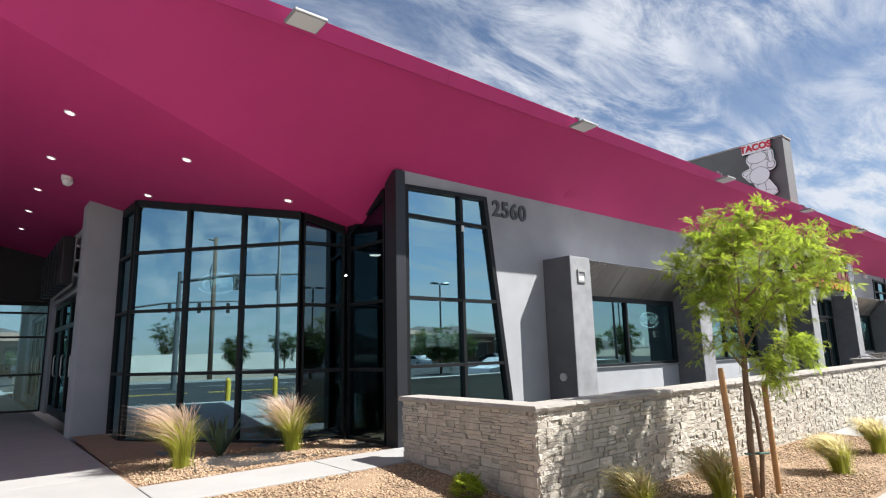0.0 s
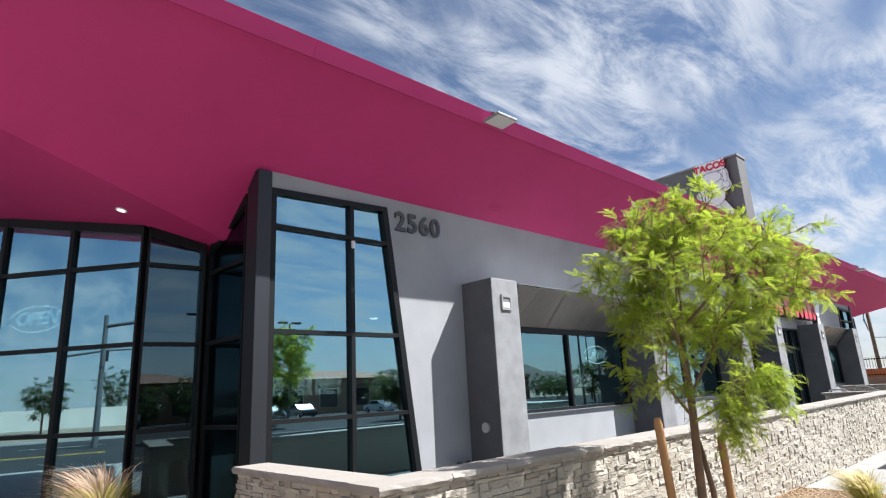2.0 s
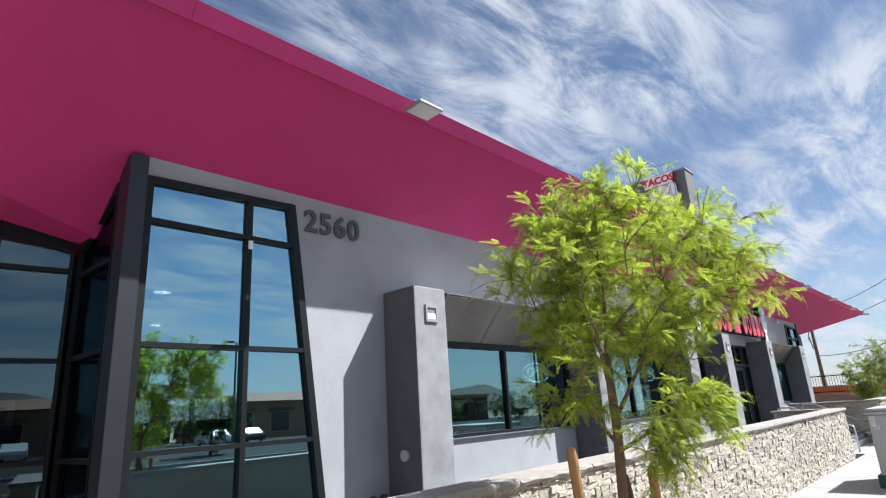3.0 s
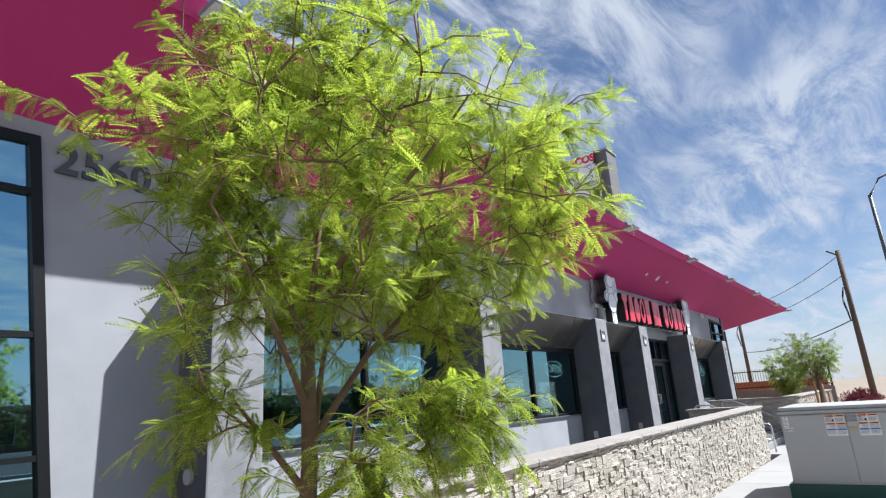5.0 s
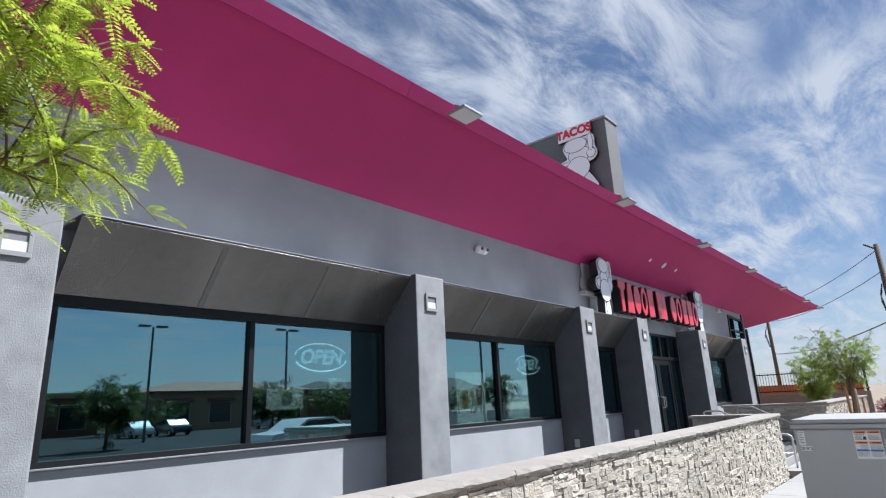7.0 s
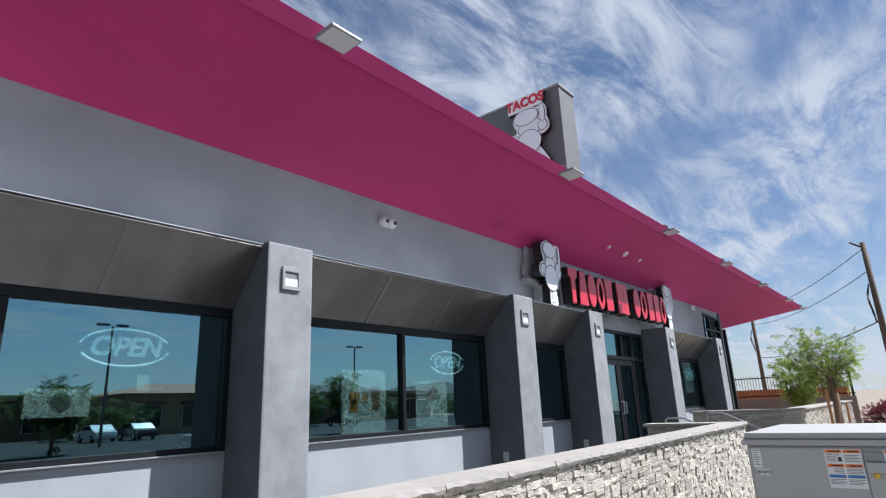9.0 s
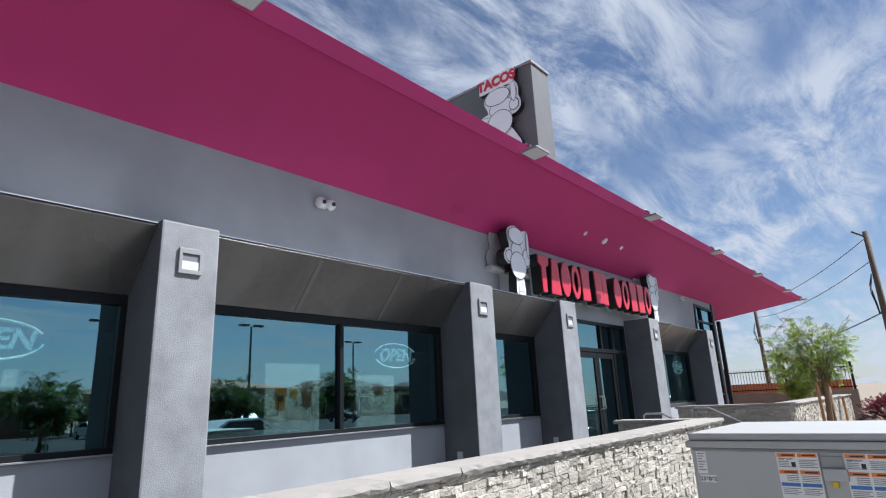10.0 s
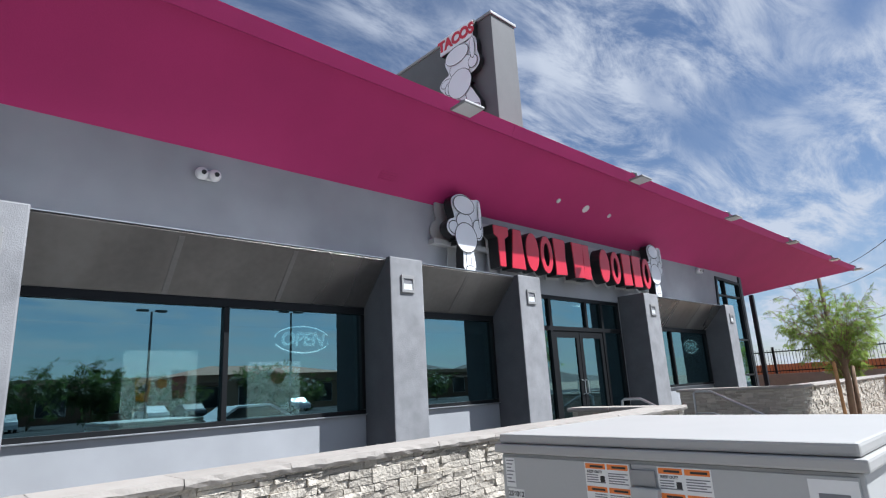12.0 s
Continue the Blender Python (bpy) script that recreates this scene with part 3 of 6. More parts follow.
def main_door():
    x0, x1, h = DOOR
    d = tagged(empty("door_2"), "double glass doors in a black frame with a transom", "door", kind="structure")
    y0, y1 = WY + 0.005, WY + 0.11
    bm = bmesh.new()
    for q in ((x0 + 0.003, x0 + 0.07, 0, h - 0.003), (x1 - 0.07, x1 - 0.003, 0, h - 0.003), (21.5, 21.58, 0, h - 0.07), (23.3, 23.38, 0, h - 0.07), (x0 + 0.07, x1 - 0.07, h - 0.07, h - 0.003), (x0 + 0.07, 21.5, 2.16, 2.24), (21.58, 23.3, 2.16, 2.24), (23.38, x1 - 0.07, 2.16, 2.24), (22.72, 22.79, 2.24, h - 0.07)):
        cuboid(bm, q[0], q[1], y0, y1, q[2], q[3])
    part("door_frame", bm, FRAME, d)
    for a, b in ((x0 + 0.06, 21.51), (23.37, x1 - 0.06)):
        bm = bmesh.new()
        cuboid(bm, a, b, WY + 0.05, WY + 0.058, 0.02, 2.17)
        part("sidelight", bm, GLASS, d).visible_shadow = False
    for a, b in ((x0 + 0.06, 21.51), (21.57, 22.73), (22.78, 23.31), (23.37, x1 - 0.06)):
        bm = bmesh.new()
        cuboid(bm, a, b, WY + 0.05, WY + 0.058, 2.23, h - 0.06)
        part("transom_pane", bm, GLASS, d).visible_shadow = False
    for k, a in enumerate((21.585, 22.45)):
        b = a + 0.845
        bm = bmesh.new()
        for q in ((a, a + 0.1, 0.01, 2.15), (b - 0.1, b, 0.01, 2.15), (a + 0.1, b - 0.1, 0.01, 0.26), (a + 0.1, b - 0.1, 2.03, 2.15)):
            cuboid(bm, q[0], q[1], WY + 0.02, WY + 0.07, q[2], q[3])
        leaf = part("door_leaf", bm, FRAME, d)
        bm = bmesh.new()
        cuboid(bm, a + 0.095, b - 0.095, WY + 0.04, WY + 0.048, 0.25, 2.04)
        part("pane", bm, GLASS, leaf).visible_shadow = False
        hx = b - 0.05 if k == 0 else a + 0.05
        bm = bmesh.new()
        tube(bm, [(hx, WY + 0.02, 0.95), (hx, WY - 0.04, 0.97), (hx, WY - 0.04, 1.2), (hx, WY + 0.02, 1.22)], 0.010)
        part("door_handle", bm, STEEL, leaf, "steel pull handle")


main_door()


def tower():
    t = tagged(empty("tower"), "tall grey stucco sign tower rising from the roof", "tower", kind="structure")
    bm = bmesh.new()
    cuboid(bm, 19.95, 20.63, 6.44, 11.5, 5.1, 8.0, 0.012)
    part("shaft", bm, TOWER_PAINT, t)
    bm = bmesh.new()
    cuboid(bm, 19.92, 20.66, 6.41, 11.53, 8.003, 8.06, 0.008)
    part("coping", bm, FLOOD_GREY, t, "thin pale metal coping")


tower()


# ---- ground ----
def ground_sheets():
    bm = bmesh.new()
    n = 1500
    bm.faces.new([bm.verts.new(p) for p in ((-n, -n, -0.47), (n, -n, -0.47), (n, n, -0.47), (-n, n, -0.47))])
    tagged(finish("ground", bm, DIRT), "dry sandy desert ground reaching the horizon", "ground", kind="structure")
    bm = bmesh.new()
    cuboid(bm, -400, 400, -17.0, -2.15, -0.60, -0.455)
    road = tagged(finish("road", bm, ASPHALT), "wide dark asphalt road with lane markings", "road", kind="structure")
    for y, w, mat, dash in ((-9.4, 0.1, PAINT_YELLOW, 0), (-9.7, 0.1, PAINT_YELLOW, 0), (-5.8, 0.1, PAINT_WHITE, 3), (-13.2, 0.1, PAINT_WHITE, 3)):
        for k in range(-8, 9):
            bm = bmesh.new()
            cuboid(bm, k * 9.0, k * 9.0 + (dash or 9.0), y, y + w, -0.453, -0.449)
            part("lane_line", bm, mat, road)
    bm = bmesh.new()
    cuboid(bm, -400, 400, -2.14, -1.98, -0.60, -0.302, 0.02)
    cuboid(bm, -400, 400, -17.2, -17.02, -0.60, -0.302, 0.02)
    tagged(finish("kerb", bm, CONCRETE), "pale concrete kerb along the road", "kerb", kind="structure")
    bm = bmesh.new()
    cuboid(bm, -90, 110, -75.0, -19.0, -0.60, -0.452)
    tagged(finish("parking_lot", bm, ASPHALT), "asphalt parking lot across the road", "parking lot", kind="structure")


ground_sheets()


def slab(parent, x0, x1, y0, y1, z0, z1, mat=None):
    bm = bmesh.new()
    cuboid(bm, x0, x1, y0, y1, z0, z1, 0.012)
    return part("slab", bm, mat or CONCRETE, parent)


def pavements():
    side = tagged(empty("pavement"), "pale concrete sidewalk slabs along the road", "pavement", kind="structure")
    for k in range(-12, 34):
        slab(side, k * 1.83 + 0.006, k * 1.83 + 1.824, -1.97, 2.0, -0.46, -0.30)
    entry = tagged(empty("pavement_entrance"), "smooth pale concrete paving before the entrance", "pavement", kind="structure")
    for k in range(6):
        for x0, x1 in ((-6.0, -2.26), (-2.25, 1.5)):
            slab(entry, x0, x1 - 0.01, 2.02 + k * 2.85, 2.02 + k * 2.85 + 2.84, -0.35, 0.0)
    walkw = tagged(empty("pavement_walk"), "concrete walk leading behind the stone wall", "pavement", kind="structure")
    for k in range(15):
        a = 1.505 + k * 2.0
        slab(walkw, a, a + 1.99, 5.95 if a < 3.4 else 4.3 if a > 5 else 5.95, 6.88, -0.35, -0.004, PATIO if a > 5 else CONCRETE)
    fore = tagged(empty("pavement_forecourt"), "concrete forecourt beside the stone wall", "pavement", kind="structure")
    for k in range(9):
        a = 11.9 + k * 1.55
        slab(fore, a, a + 1.54, 2.012, 3.86 if a < 20 else 4.25, -0.46, -0.31)
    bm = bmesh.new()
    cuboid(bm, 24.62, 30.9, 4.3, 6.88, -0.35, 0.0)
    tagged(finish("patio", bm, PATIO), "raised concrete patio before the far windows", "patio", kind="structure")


pavements()


def bed(name, pts, label):
    bm = bmesh.new()
    f = bm.faces.new([bm.verts.new(p) for p in pts])
    bmesh.ops.subdivide_edges(bm, edges=bm.edges, cuts=10, use_grid_fill=True)
    for v in bm.verts:
        v.co.z += 0.03 * noise.noise(v.co * 1.7)
    return tagged(finish(name, bm, GRAVEL_BED), label, "planting bed", kind="structure")


bed("planter_entrance", [(1.505, 6.9, -0.02), (4.8, 6.9, -0.02), (4.8, 12.5, 0.05), (1.505, 12.5, 0.05)], "gravel planting bed under the angled glazing")
bed("planter_street", [(1.505, 2.0, -0.30), (4.36, 2.0, -0.30), (4.36, 5.94, -0.02), (1.505, 5.94, -0.02)], "gravel planting bed beside the stone wall end")
bed("planter_wall", [(4.36, 2.0, -0.30), (11.88, 2.0, -0.30), (11.88, 3.9, -0.26), (4.36, 3.9, -0.26)], "gravel planting bed along the stone wall")
bed("planter_far", [(25.9, 2.0, -0.32), (60, 2.0, -0.2), (60, 3.9, -0.1), (25.9, 3.9, -0.28)], "gravel planting bed along the far stone wall")


def pebbles(areas, count, seed):
    """Loose gravel: small eight-sided stones lying in the beds."""
    rng = np.random.default_rng(seed)
    base = np.array([(1, 0, 0), (0, 1, 0), (-1, 0, 0), (0, -1, 0), (0, 0, 1), (0, 0, -1)], float)
    tri = np.array([(0, 1, 4), (1, 2, 4), (2, 3, 4), (3, 0, 4), (1, 0, 5), (2, 1, 5), (3, 2, 5), (0, 3, 5)])
    total = sum((a[1] - a[0]) * (a[3] - a[2]) for a in areas)
    vs, fs, k = [], [], 0
    for x0, x1, y0, y1, zf in areas:
        for _ in range(int(count * (x1 - x0) * (y1 - y0) / total)):
            x, y = rng.uniform(x0, x1), rng.uniform(y0, y1)
            s = rng.uniform(0.007, 0.018) * np.array([rng.uniform(0.8, 1.6), rng.uniform(0.8, 1.3), rng.uniform(0.5, 0.9)])
            an = rng.uniform(0, 6.3)
            rot = np.array([[math.cos(an), -math.sin(an), 0], [math.sin(an), math.cos(an), 0], [0, 0, 1]])
            v = (base + rng.normal(0, 0.18, base.shape)) * s @ rot.T + (x, y, zf(x, y) + 0.006)
            vs.append(v)
            fs.append(tri + 6 * k)
            k += 1
    ob = bulk("gravel", np.vstack(vs), np.vstack(fs), PEBBLE)
    tagged(ob, "loose tan granite gravel", "gravel", kind="stuff")


pebbles([(1.55, 4.6, 6.93, 8.6, lambda x, y: -0.015 + 0.0125 * (y - 6.9) + 0.03 * noise.noise(Vector((x, y, 0)) * 1.7)),
         (1.55, 4.3, 3.9, 5.93, lambda x, y: -0.30 + 0.071 * (y - 2)),
         (5.2, 11.8, 2.05, 3.8, lambda x, y: -0.30 + 0.02 * (y - 2))], 26000, 4)


# ---- stone walls ----
def stone_templates():
    made = []
    rng = random.Random(9)
    for k in range(10):
        bm = bmesh.new()
        j = lambda s: rng.uniform(-s, s)
        back = [bm.verts.new(p) for p in ((0, 1, 0), (1, 1, 0), (1, 1, 1), (0, 1, 1))]
        mid = [bm.verts.new((x + j(0.012), 0.22 + j(0.06), z + j(0.012))) for x, z in ((0, 0), (1, 0), (1, 1), (0, 1))]
        front = [bm.verts.new((x + j(0.012), j(0.15), z + j(0.03))) for x, z in ((0.012, 0.045), (0.5, 0.03), (0.988, 0.045), (0.988, 0.955), (0.5, 0.97), (0.012, 0.955))]
        for i in range(4):
            bm.faces.new((back[i], back[(i + 1) % 4], mid[(i + 1) % 4], mid[i]))
        a, b, c, d, e, f = front
        for q in ((mid[0], mid[1], c, b), (mid[0], b, a), (mid[1], mid[2], d, c), (mid[2], mid[3], f, e), (mid[2], e, d), (mid[3], mid[0], a, f), (a, b, e, f), (b, c, d, e)):
            bm.faces.new(q)
        me = bpy.data.meshes.new("stone")
        bmesh.ops.recalc_face_normals(bm, faces=bm.faces)
        bm.to_mesh(me)
        bm.free()
        me.materials.append(STONE)
        made.append(me)
    return made


STONES = stone_templates()


def courses(length, z0, z1, seed):
    """Stones of a ledger facing: bands broken into single, double and triple stacks."""
    rng = random.Random(seed)
    z = z0
    while z < z1 - 0.02:
        band = min(rng.uniform(0.075, 0.115), z1 - z)
        if z1 - z - band < 0.03:
            band = z1 - z
        s = -rng.uniform(0, 0.2)
        while s < length:
            w = rng.uniform(0.08, 0.26)
            a, b = max(s, 0.0), min(s + w, length)
            s += w
            if b - a < 0.03:
                continue
            n = rng.choice((1, 2, 2, 2, 3))
            cuts = [0.0] + sorted((k + rng.uniform(-0.2, 0.2)) / n for k in range(1, n)) + [1.0]
            for c, d in zip(cuts, cuts[1:]):
                split = a + (b - a) * rng.uniform(0.35, 0.65) if b - a > 0.2 and rng.random() < 0.5 else b
                for p, q in ((a, split), (split, b)):
                    if q - p > 0.02:
                        yield p, z + band * c, q - p, band * (d - c), rng.uniform(0.0, 0.02), rng.randrange(10)
        z += band


def stone_wall(label, origin, turn, length, z0, z1, thick, seed, near, rise=0.0):
    """Ledger-stone facing on a core. near(s): whether a stone at s along the wall is one of those built singly."""
    base = pose(*origin, 0, -rise, turn)
    ob = empty("stone_wall", base)
    tagged(ob, label, "stone wall", "stone walls", "structure")
    bm = bmesh.new()
    cuboid(bm, 0.01, length - 0.01, 0.03, thick, z0 - 0.15, z1 - 0.003)
    part("wall_core", bm, MORTAR, ob)
    vs, fs, off = [], [], 0
    count = 0
    for s, z, w, h, proud, k in courses(length, z0, z1, seed):
        if near(s) and count < 300:
            count += 1
            p = new("stone", STONES[k])
            p.parent = ob
            p.location, p.scale = (s + 0.001, -proud, z + 0.001), (w - 0.002, 0.055 + proud, h - 0.002)
        else:
            me = STONES[k]
            co = np.empty(len(me.vertices) * 3, np.float32)
            me.vertices.foreach_get("co", co)
            co = co.reshape(-1, 3) * (w - 0.002, 0.055 + proud, h - 0.002) + (s + 0.001, -proud, z + 0.001)
            vs.extend(map(tuple, co))
            fs.extend(tuple(i + off for i in f.vertices) for f in me.polygons)
            off += len(co)
    if vs:
        me = bpy.data.meshes.new("stone_facing")
        me.from_pydata(vs, [], fs)
        me.materials.append(STONE_REST)
        o = new("stone_facing", me)
        o.parent = ob
        tagged(o, kind="stuff")
    return ob


def cap_course(parent, length, thick, z, seed, overhang=0.05):
    rng = random.Random(seed)
    s = -overhang
    while s < length:
        w = min(rng.uniform(0.55, 0.7), length + overhang - s)
        bm = bmesh.new()
        nx = max(2, int(w / 0.07))
        top, low, tb, lb = [], [], [], []
        for i in range(nx + 1):
            x = s + 0.002 + (w - 0.004) * i / nx
            e = rng.uniform(-0.006, 0.006)
            top.append(bm.verts.new((x, -overhang + 0.014 + e, z + 0.056)))
            low.append(bm.verts.new((x, -overhang + e * 0.6 + rng.uniform(-0.006, 0.006), z + 0.026 + e)))
            lb.append(bm.verts.new((x, -overhang + 0.012 + e, z)))
            tb.append(bm.verts.new((x, thick + overhang, z + 0.056)))
        bk = [bm.verts.new((v.co.x, thick + overhang, z)) for v in lb]
        for r0, r1 in ((tb, top), (top, low), (low, lb), (lb, bk), (bk, tb)):
            for i in range(nx):
                bm.faces.new((r0[i], r0[i + 1], r1[i + 1], r1[i]))
        for i in (0, nx):
            bm.faces.new((tb[i], top[i], low[i], lb[i], bk[i]))
        part("cap_stone", bm, CAP, parent)
        s += w


WALL_TOP = 0.705
main_wall = stone_wall("long ledger-stone wall of cream travertine with caps", (4.36, 3.87, 0), 0, 15.6, -0.42, WALL_TOP, 0.26, 3, lambda s: 0.0 < s < 4.6, 0.3)
cap_course(main_wall, 15.6, 0.26, WALL_TOP, 5)
step_return = stone_wall("short ledger-stone return wall beside the steps", (19.69, 5.35, 0.08), -90, 1.16, -0.4, WALL_TOP, 0.26, 28, lambda s: True)
cap_course(step_return, 1.09, 0.26, WALL_TOP, 26)
end_wall = stone_wall("short ledger-stone return wall of cream travertine", (4.36, 6.1, 0), -90, 2.225, -0.2, WALL_TOP, 0.26, 8, lambda s: True)
cap_course(end_wall, 1.865, 0.26, WALL_TOP, 6)
far_wall = stone_wall("far ledger-stone wall of cream travertine with caps", (24.9, 3.87, 0), 0, 10.0, -0.36, 0.85, 0.33, 13, lambda s: s < 3.0)
cap_course(far_wall, 10.0, 0.33, 0.85, 7)
far_return = stone_wall("shaded return of the far ledger-stone wall", (24.9, 6.2, 0), -90, 2.325, -0.3, 0.85, 0.33, 18, lambda s: True)
cap_course(far_return, 1.895, 0.33, 0.85, 16)


def steps_and_rails():
    st = tagged(empty("steps"), "pale concrete steps between the stone walls", "steps", kind="structure")
    for k in range(2):
        bm = bmesh.new()
        cuboid(bm, 21.42, 24.84, 4.27 + 0.35 * k, 6.2, -0.35, -0.16 + 0.155 * k, 0.01)
        part("step", bm, CONCRETE, st)
    for x in (21.75, 24.55):
        r = tagged(empty("handrail"), "bent galvanised steel handrail beside the steps", "handrail", "handrails")
        bm = bmesh.new()
        tube(bm, [(x, 5.75, 0.0), (x, 5.75, 0.83), (x, 5.7, 0.86), (x, 5.4, 0.86), (x, 4.4, 0.36), (x, 4.1, 0.34), (x, 4.05, 0.3), (x, 4.05, -0.31)], 0.021, 10)
        part("rail", bm, STEEL, r, smooth=True)
        bm = bmesh.new()
        tube(bm, [(x, 5.75, 0.44), (x, 5.4, 0.44), (x, 4.4, -0.02), (x, 4.06, -0.03)], 0.017, 8)
        part("mid_rail", bm, STEEL, r, smooth=True)


steps_and_rails()


# ---- awnings ----
def awning(x0, x1):
    a = tagged(empty("awning"), "dark sheet-metal awning sloping back over a window", "awning", "window awnings")
    w = x1 - x0
    n = 3 if w > 3 else 2
    for k in range(n):
        p, q = x0 + 0.004 + (w - 0.008) * k / n, x0 + 0.004 + (w - 0.008) * (k + 1) / n
        bm = bmesh.new()
        solid(bm, [(p, 6.36, 2.915), (p, 6.37, 2.934), (p, WY - 0.03, HEAD + 0.02), (p, WY - 0.03, HEAD + 0.0)], (q - p - 0.002, 0, 0))
        part("panel", bm, BRONZE, a)
        if k:
            bm = bmesh.new()
            solid(bm, [(p - 0.03, 6.39, 2.874), (p - 0.03, 6.386, 2.884), (p - 0.03, WY - 0.034, HEAD + 0.004), (p - 0.03, WY - 0.037, HEAD - 0.003)], (0.06, 0, 0))
            part("seam", bm, SEAM, a, "paler lapped joint strip")
    bm = bmesh.new()
    solid(bm, [(x0 + 0.004, 6.35, 2.936), (x0 + 0.004, 6.35, 2.945), (x0 + 0.004, WY - 0.004, 2.96), (x0 + 0.004, WY - 0.004, 2.935), (x0 + 0.004, 6.358, 2.94), (x0 + 0.004, 6.358, 2.936)], (w - 0.008, 0, 0))
    part("top_flashing", bm, STEEL, a, "bright thin metal flashing edge")


for a, b, _ in BAYS:
    awning(max(a, 8.765), b)


# ---- fixtures on the building ----
def floodlight(x):
    f = tagged(empty("floodlight"), "pale grey square floodlight on the roof edge", "floodlight", "roof edge floodlights")
    m = pose(x, 5.44, 5.02, -3, 0, 0)
    bm = bmesh.new()
    cuboid(bm, -0.2, 0.2, -0.15, 0.15, -0.02, 0.018, 0.012, m)
    part("housing", bm, FLOOD_GREY, f)
    bm = bmesh.new()
    cuboid(bm, -0.18, 0.18, -0.13, 0.13, -0.027, -0.021, 0.0, m)
    part("lens", bm, LENS, f, "frosted glass lens")
    bm = bmesh.new()
    tube(bm, [(x, 5.5, 5.05), (x, 5.52, 5.17), (x, 5.6, 5.22)], 0.025, 8)
    part("arm", bm, FLOOD_GREY, f)


for x in (2.6, 7.7, 12.95, 18.05, 22.95, 27.7, 32.45, 37.3, 40.85):
    floodlight(x)


def sconce(x):
    s = tagged(empty("wall_light"), "square recessed steel wall light on a pier", "wall light", "pier wall lights")
    y = PIER_Y - 0.002
    bm = bmesh.new()
    for q in ((-0.11, 0.11, 0.07, 0.12), (-0.11, 0.11, -0.12, -0.08), (-0.11, -0.08, -0.08, 0.07), (0.08, 0.11, -0.08, 0.07)):
        cuboid(bm, x + q[0], x + q[1], y - 0.022, y, 2.60 + q[2], 2.60 + q[3], 0.004)
    part("faceplate", bm, FLOOD_GREY, s)
    # no hollow here: a flat plate whose grey stands for the recess shadow
    bm = bmesh.new()
    cuboid(bm, x - 0.079, x + 0.079, y - 0.008, y - 0.001, 2.602, 2.668)
    part("recess", bm, GREY_INK, s, "flat grey plate coloured as the shaded recess")
    bm = bmesh.new()
    cuboid(bm, x - 0.079, x + 0.079, y - 0.014, y - 0.001, 2.522, 2.6)
    part("lens", bm, LENS, s, "white diffusing lens")


for a, b in PIERS:
    sconce((a + b) / 2)


def cover_plate(x, y, z, nx):
    bm = bmesh.new()
    if nx:
        cuboid(bm, x - 0.03, x, y - 0.05, y + 0.05, z - 0.07, z + 0.07, 0.015)
    else:
        disc(bm, (x, y, z), (-1, 0, 0), 0.07, 0.035)
    tagged(finish("outlet_cover", bm, SIGN_BACK), "small grey weatherproof outlet cover on a pier", "outlet cover")


cover_plate(8.168, 6.55, 0.82, False)
cover_plate(17.228, 6.6, 0.5, True)
cover_plate(19.878, 6.6, 0.5, True)


def security_camera(m):
    c = tagged(empty("security_camera", m), "white twin-lens security camera on the wall", "camera", "security cameras")
    for dx in (-0.075, 0.075):
        bm = bmesh.new()
        bmesh.ops.create_uvsphere(bm, u_segments=16, v_segments=10, radius=0.075)
        bmesh.ops.translate(bm, vec=(dx, -0.05, 0), verts=bm.verts)
        ball = part("housing", bm, WHITE_PLASTIC, c, smooth=True)
        bm = bmesh.new()
        disc(bm, (dx, -0.115, -0.005), (0, -1, -0.2), 0.028, 0.015, 14)
        part("lens", bm, BLACK_PLASTIC, ball, "black lens")
    bm = bmesh.new()
    cuboid(bm, -0.09, 0.09, -0.03, 0.0, -0.06, 0.06, 0.015)
    part("bracket", bm, WHITE_PLASTIC, c)


security_camera(pose(15.02, WY - 0.002, 3.80))
security_camera(pose(28.55, WY - 0.002, 3.98))


def dome_camera():
    c = tagged(empty("dome_camera"), "white dome camera hanging under the soffit", "camera")
    x, y = 1.0, 10.75
    z = bz(x)
    bm = bmesh.new()
    tube(bm, [(x, y, z + 0.02), (x, y, z - 0.06)], [0.085, 0.08], 18)
    part("mount", bm, WHITE_PLASTIC, c, smooth=True)
    bm = bmesh.new()
    bmesh.ops.create_uvsphere(bm, u_segments=18, v_segments=10, radius=0.078)
    bmesh.ops.translate(bm, vec=(x + 0.01, y - 0.02, z - 0.085), verts=bm.verts)
    part("dome", bm, WHITE_PLASTIC, c, smooth=True)


dome_camera()


def downlight(x, y):
    z = bz(x)
    n = Vector((-0.2262, 0, -1)).normalized()
    d = tagged(empty("downlight"), "small round recessed light in the magenta soffit", "downlight", "soffit downlights")
    bm = bmesh.new()
    disc(bm, Vector((x, y, z)) - n * 0.01, n, 0.066, 0.018, 20)
    part("trim_ring", bm, WHITE_PLASTIC, d)
    bm = bmesh.new()
    disc(bm, Vector((x, y, z)) + n * 0.0085, n, 0.046, 0.003, 16)
    part("lens", bm, DOWNLIGHT_ON, d, "lit frosted lens")


for x, y in ((0.71, 8.02), (0.71, 10.05), (0.71, 12.1), (0.71, 14.0), (0.71, 16.0), (2.11, 8.05), (2.11, 10.26), (3.63, 8.08)):
    downlight(x, y)


def soffit_dot(x, y, r):
    n = Vector((0, -0.7615, -1)).normalized()
    bm = bmesh.new()
    disc(bm, Vector((x, y, canopy_z(y))) - n * 0.01, n, r, 0.025, 18)
    tagged(finish("soffit_light", bm, WHITE_PLASTIC), "small white round fitting in the sloping soffit", "soffit light", "soffit lights over the sign")


soffit_dot(21.35, 6.33, 0.05)
soffit_dot(22.26, 6.33, 0.085)
soffit_dot(23.13, 6.33, 0.05)


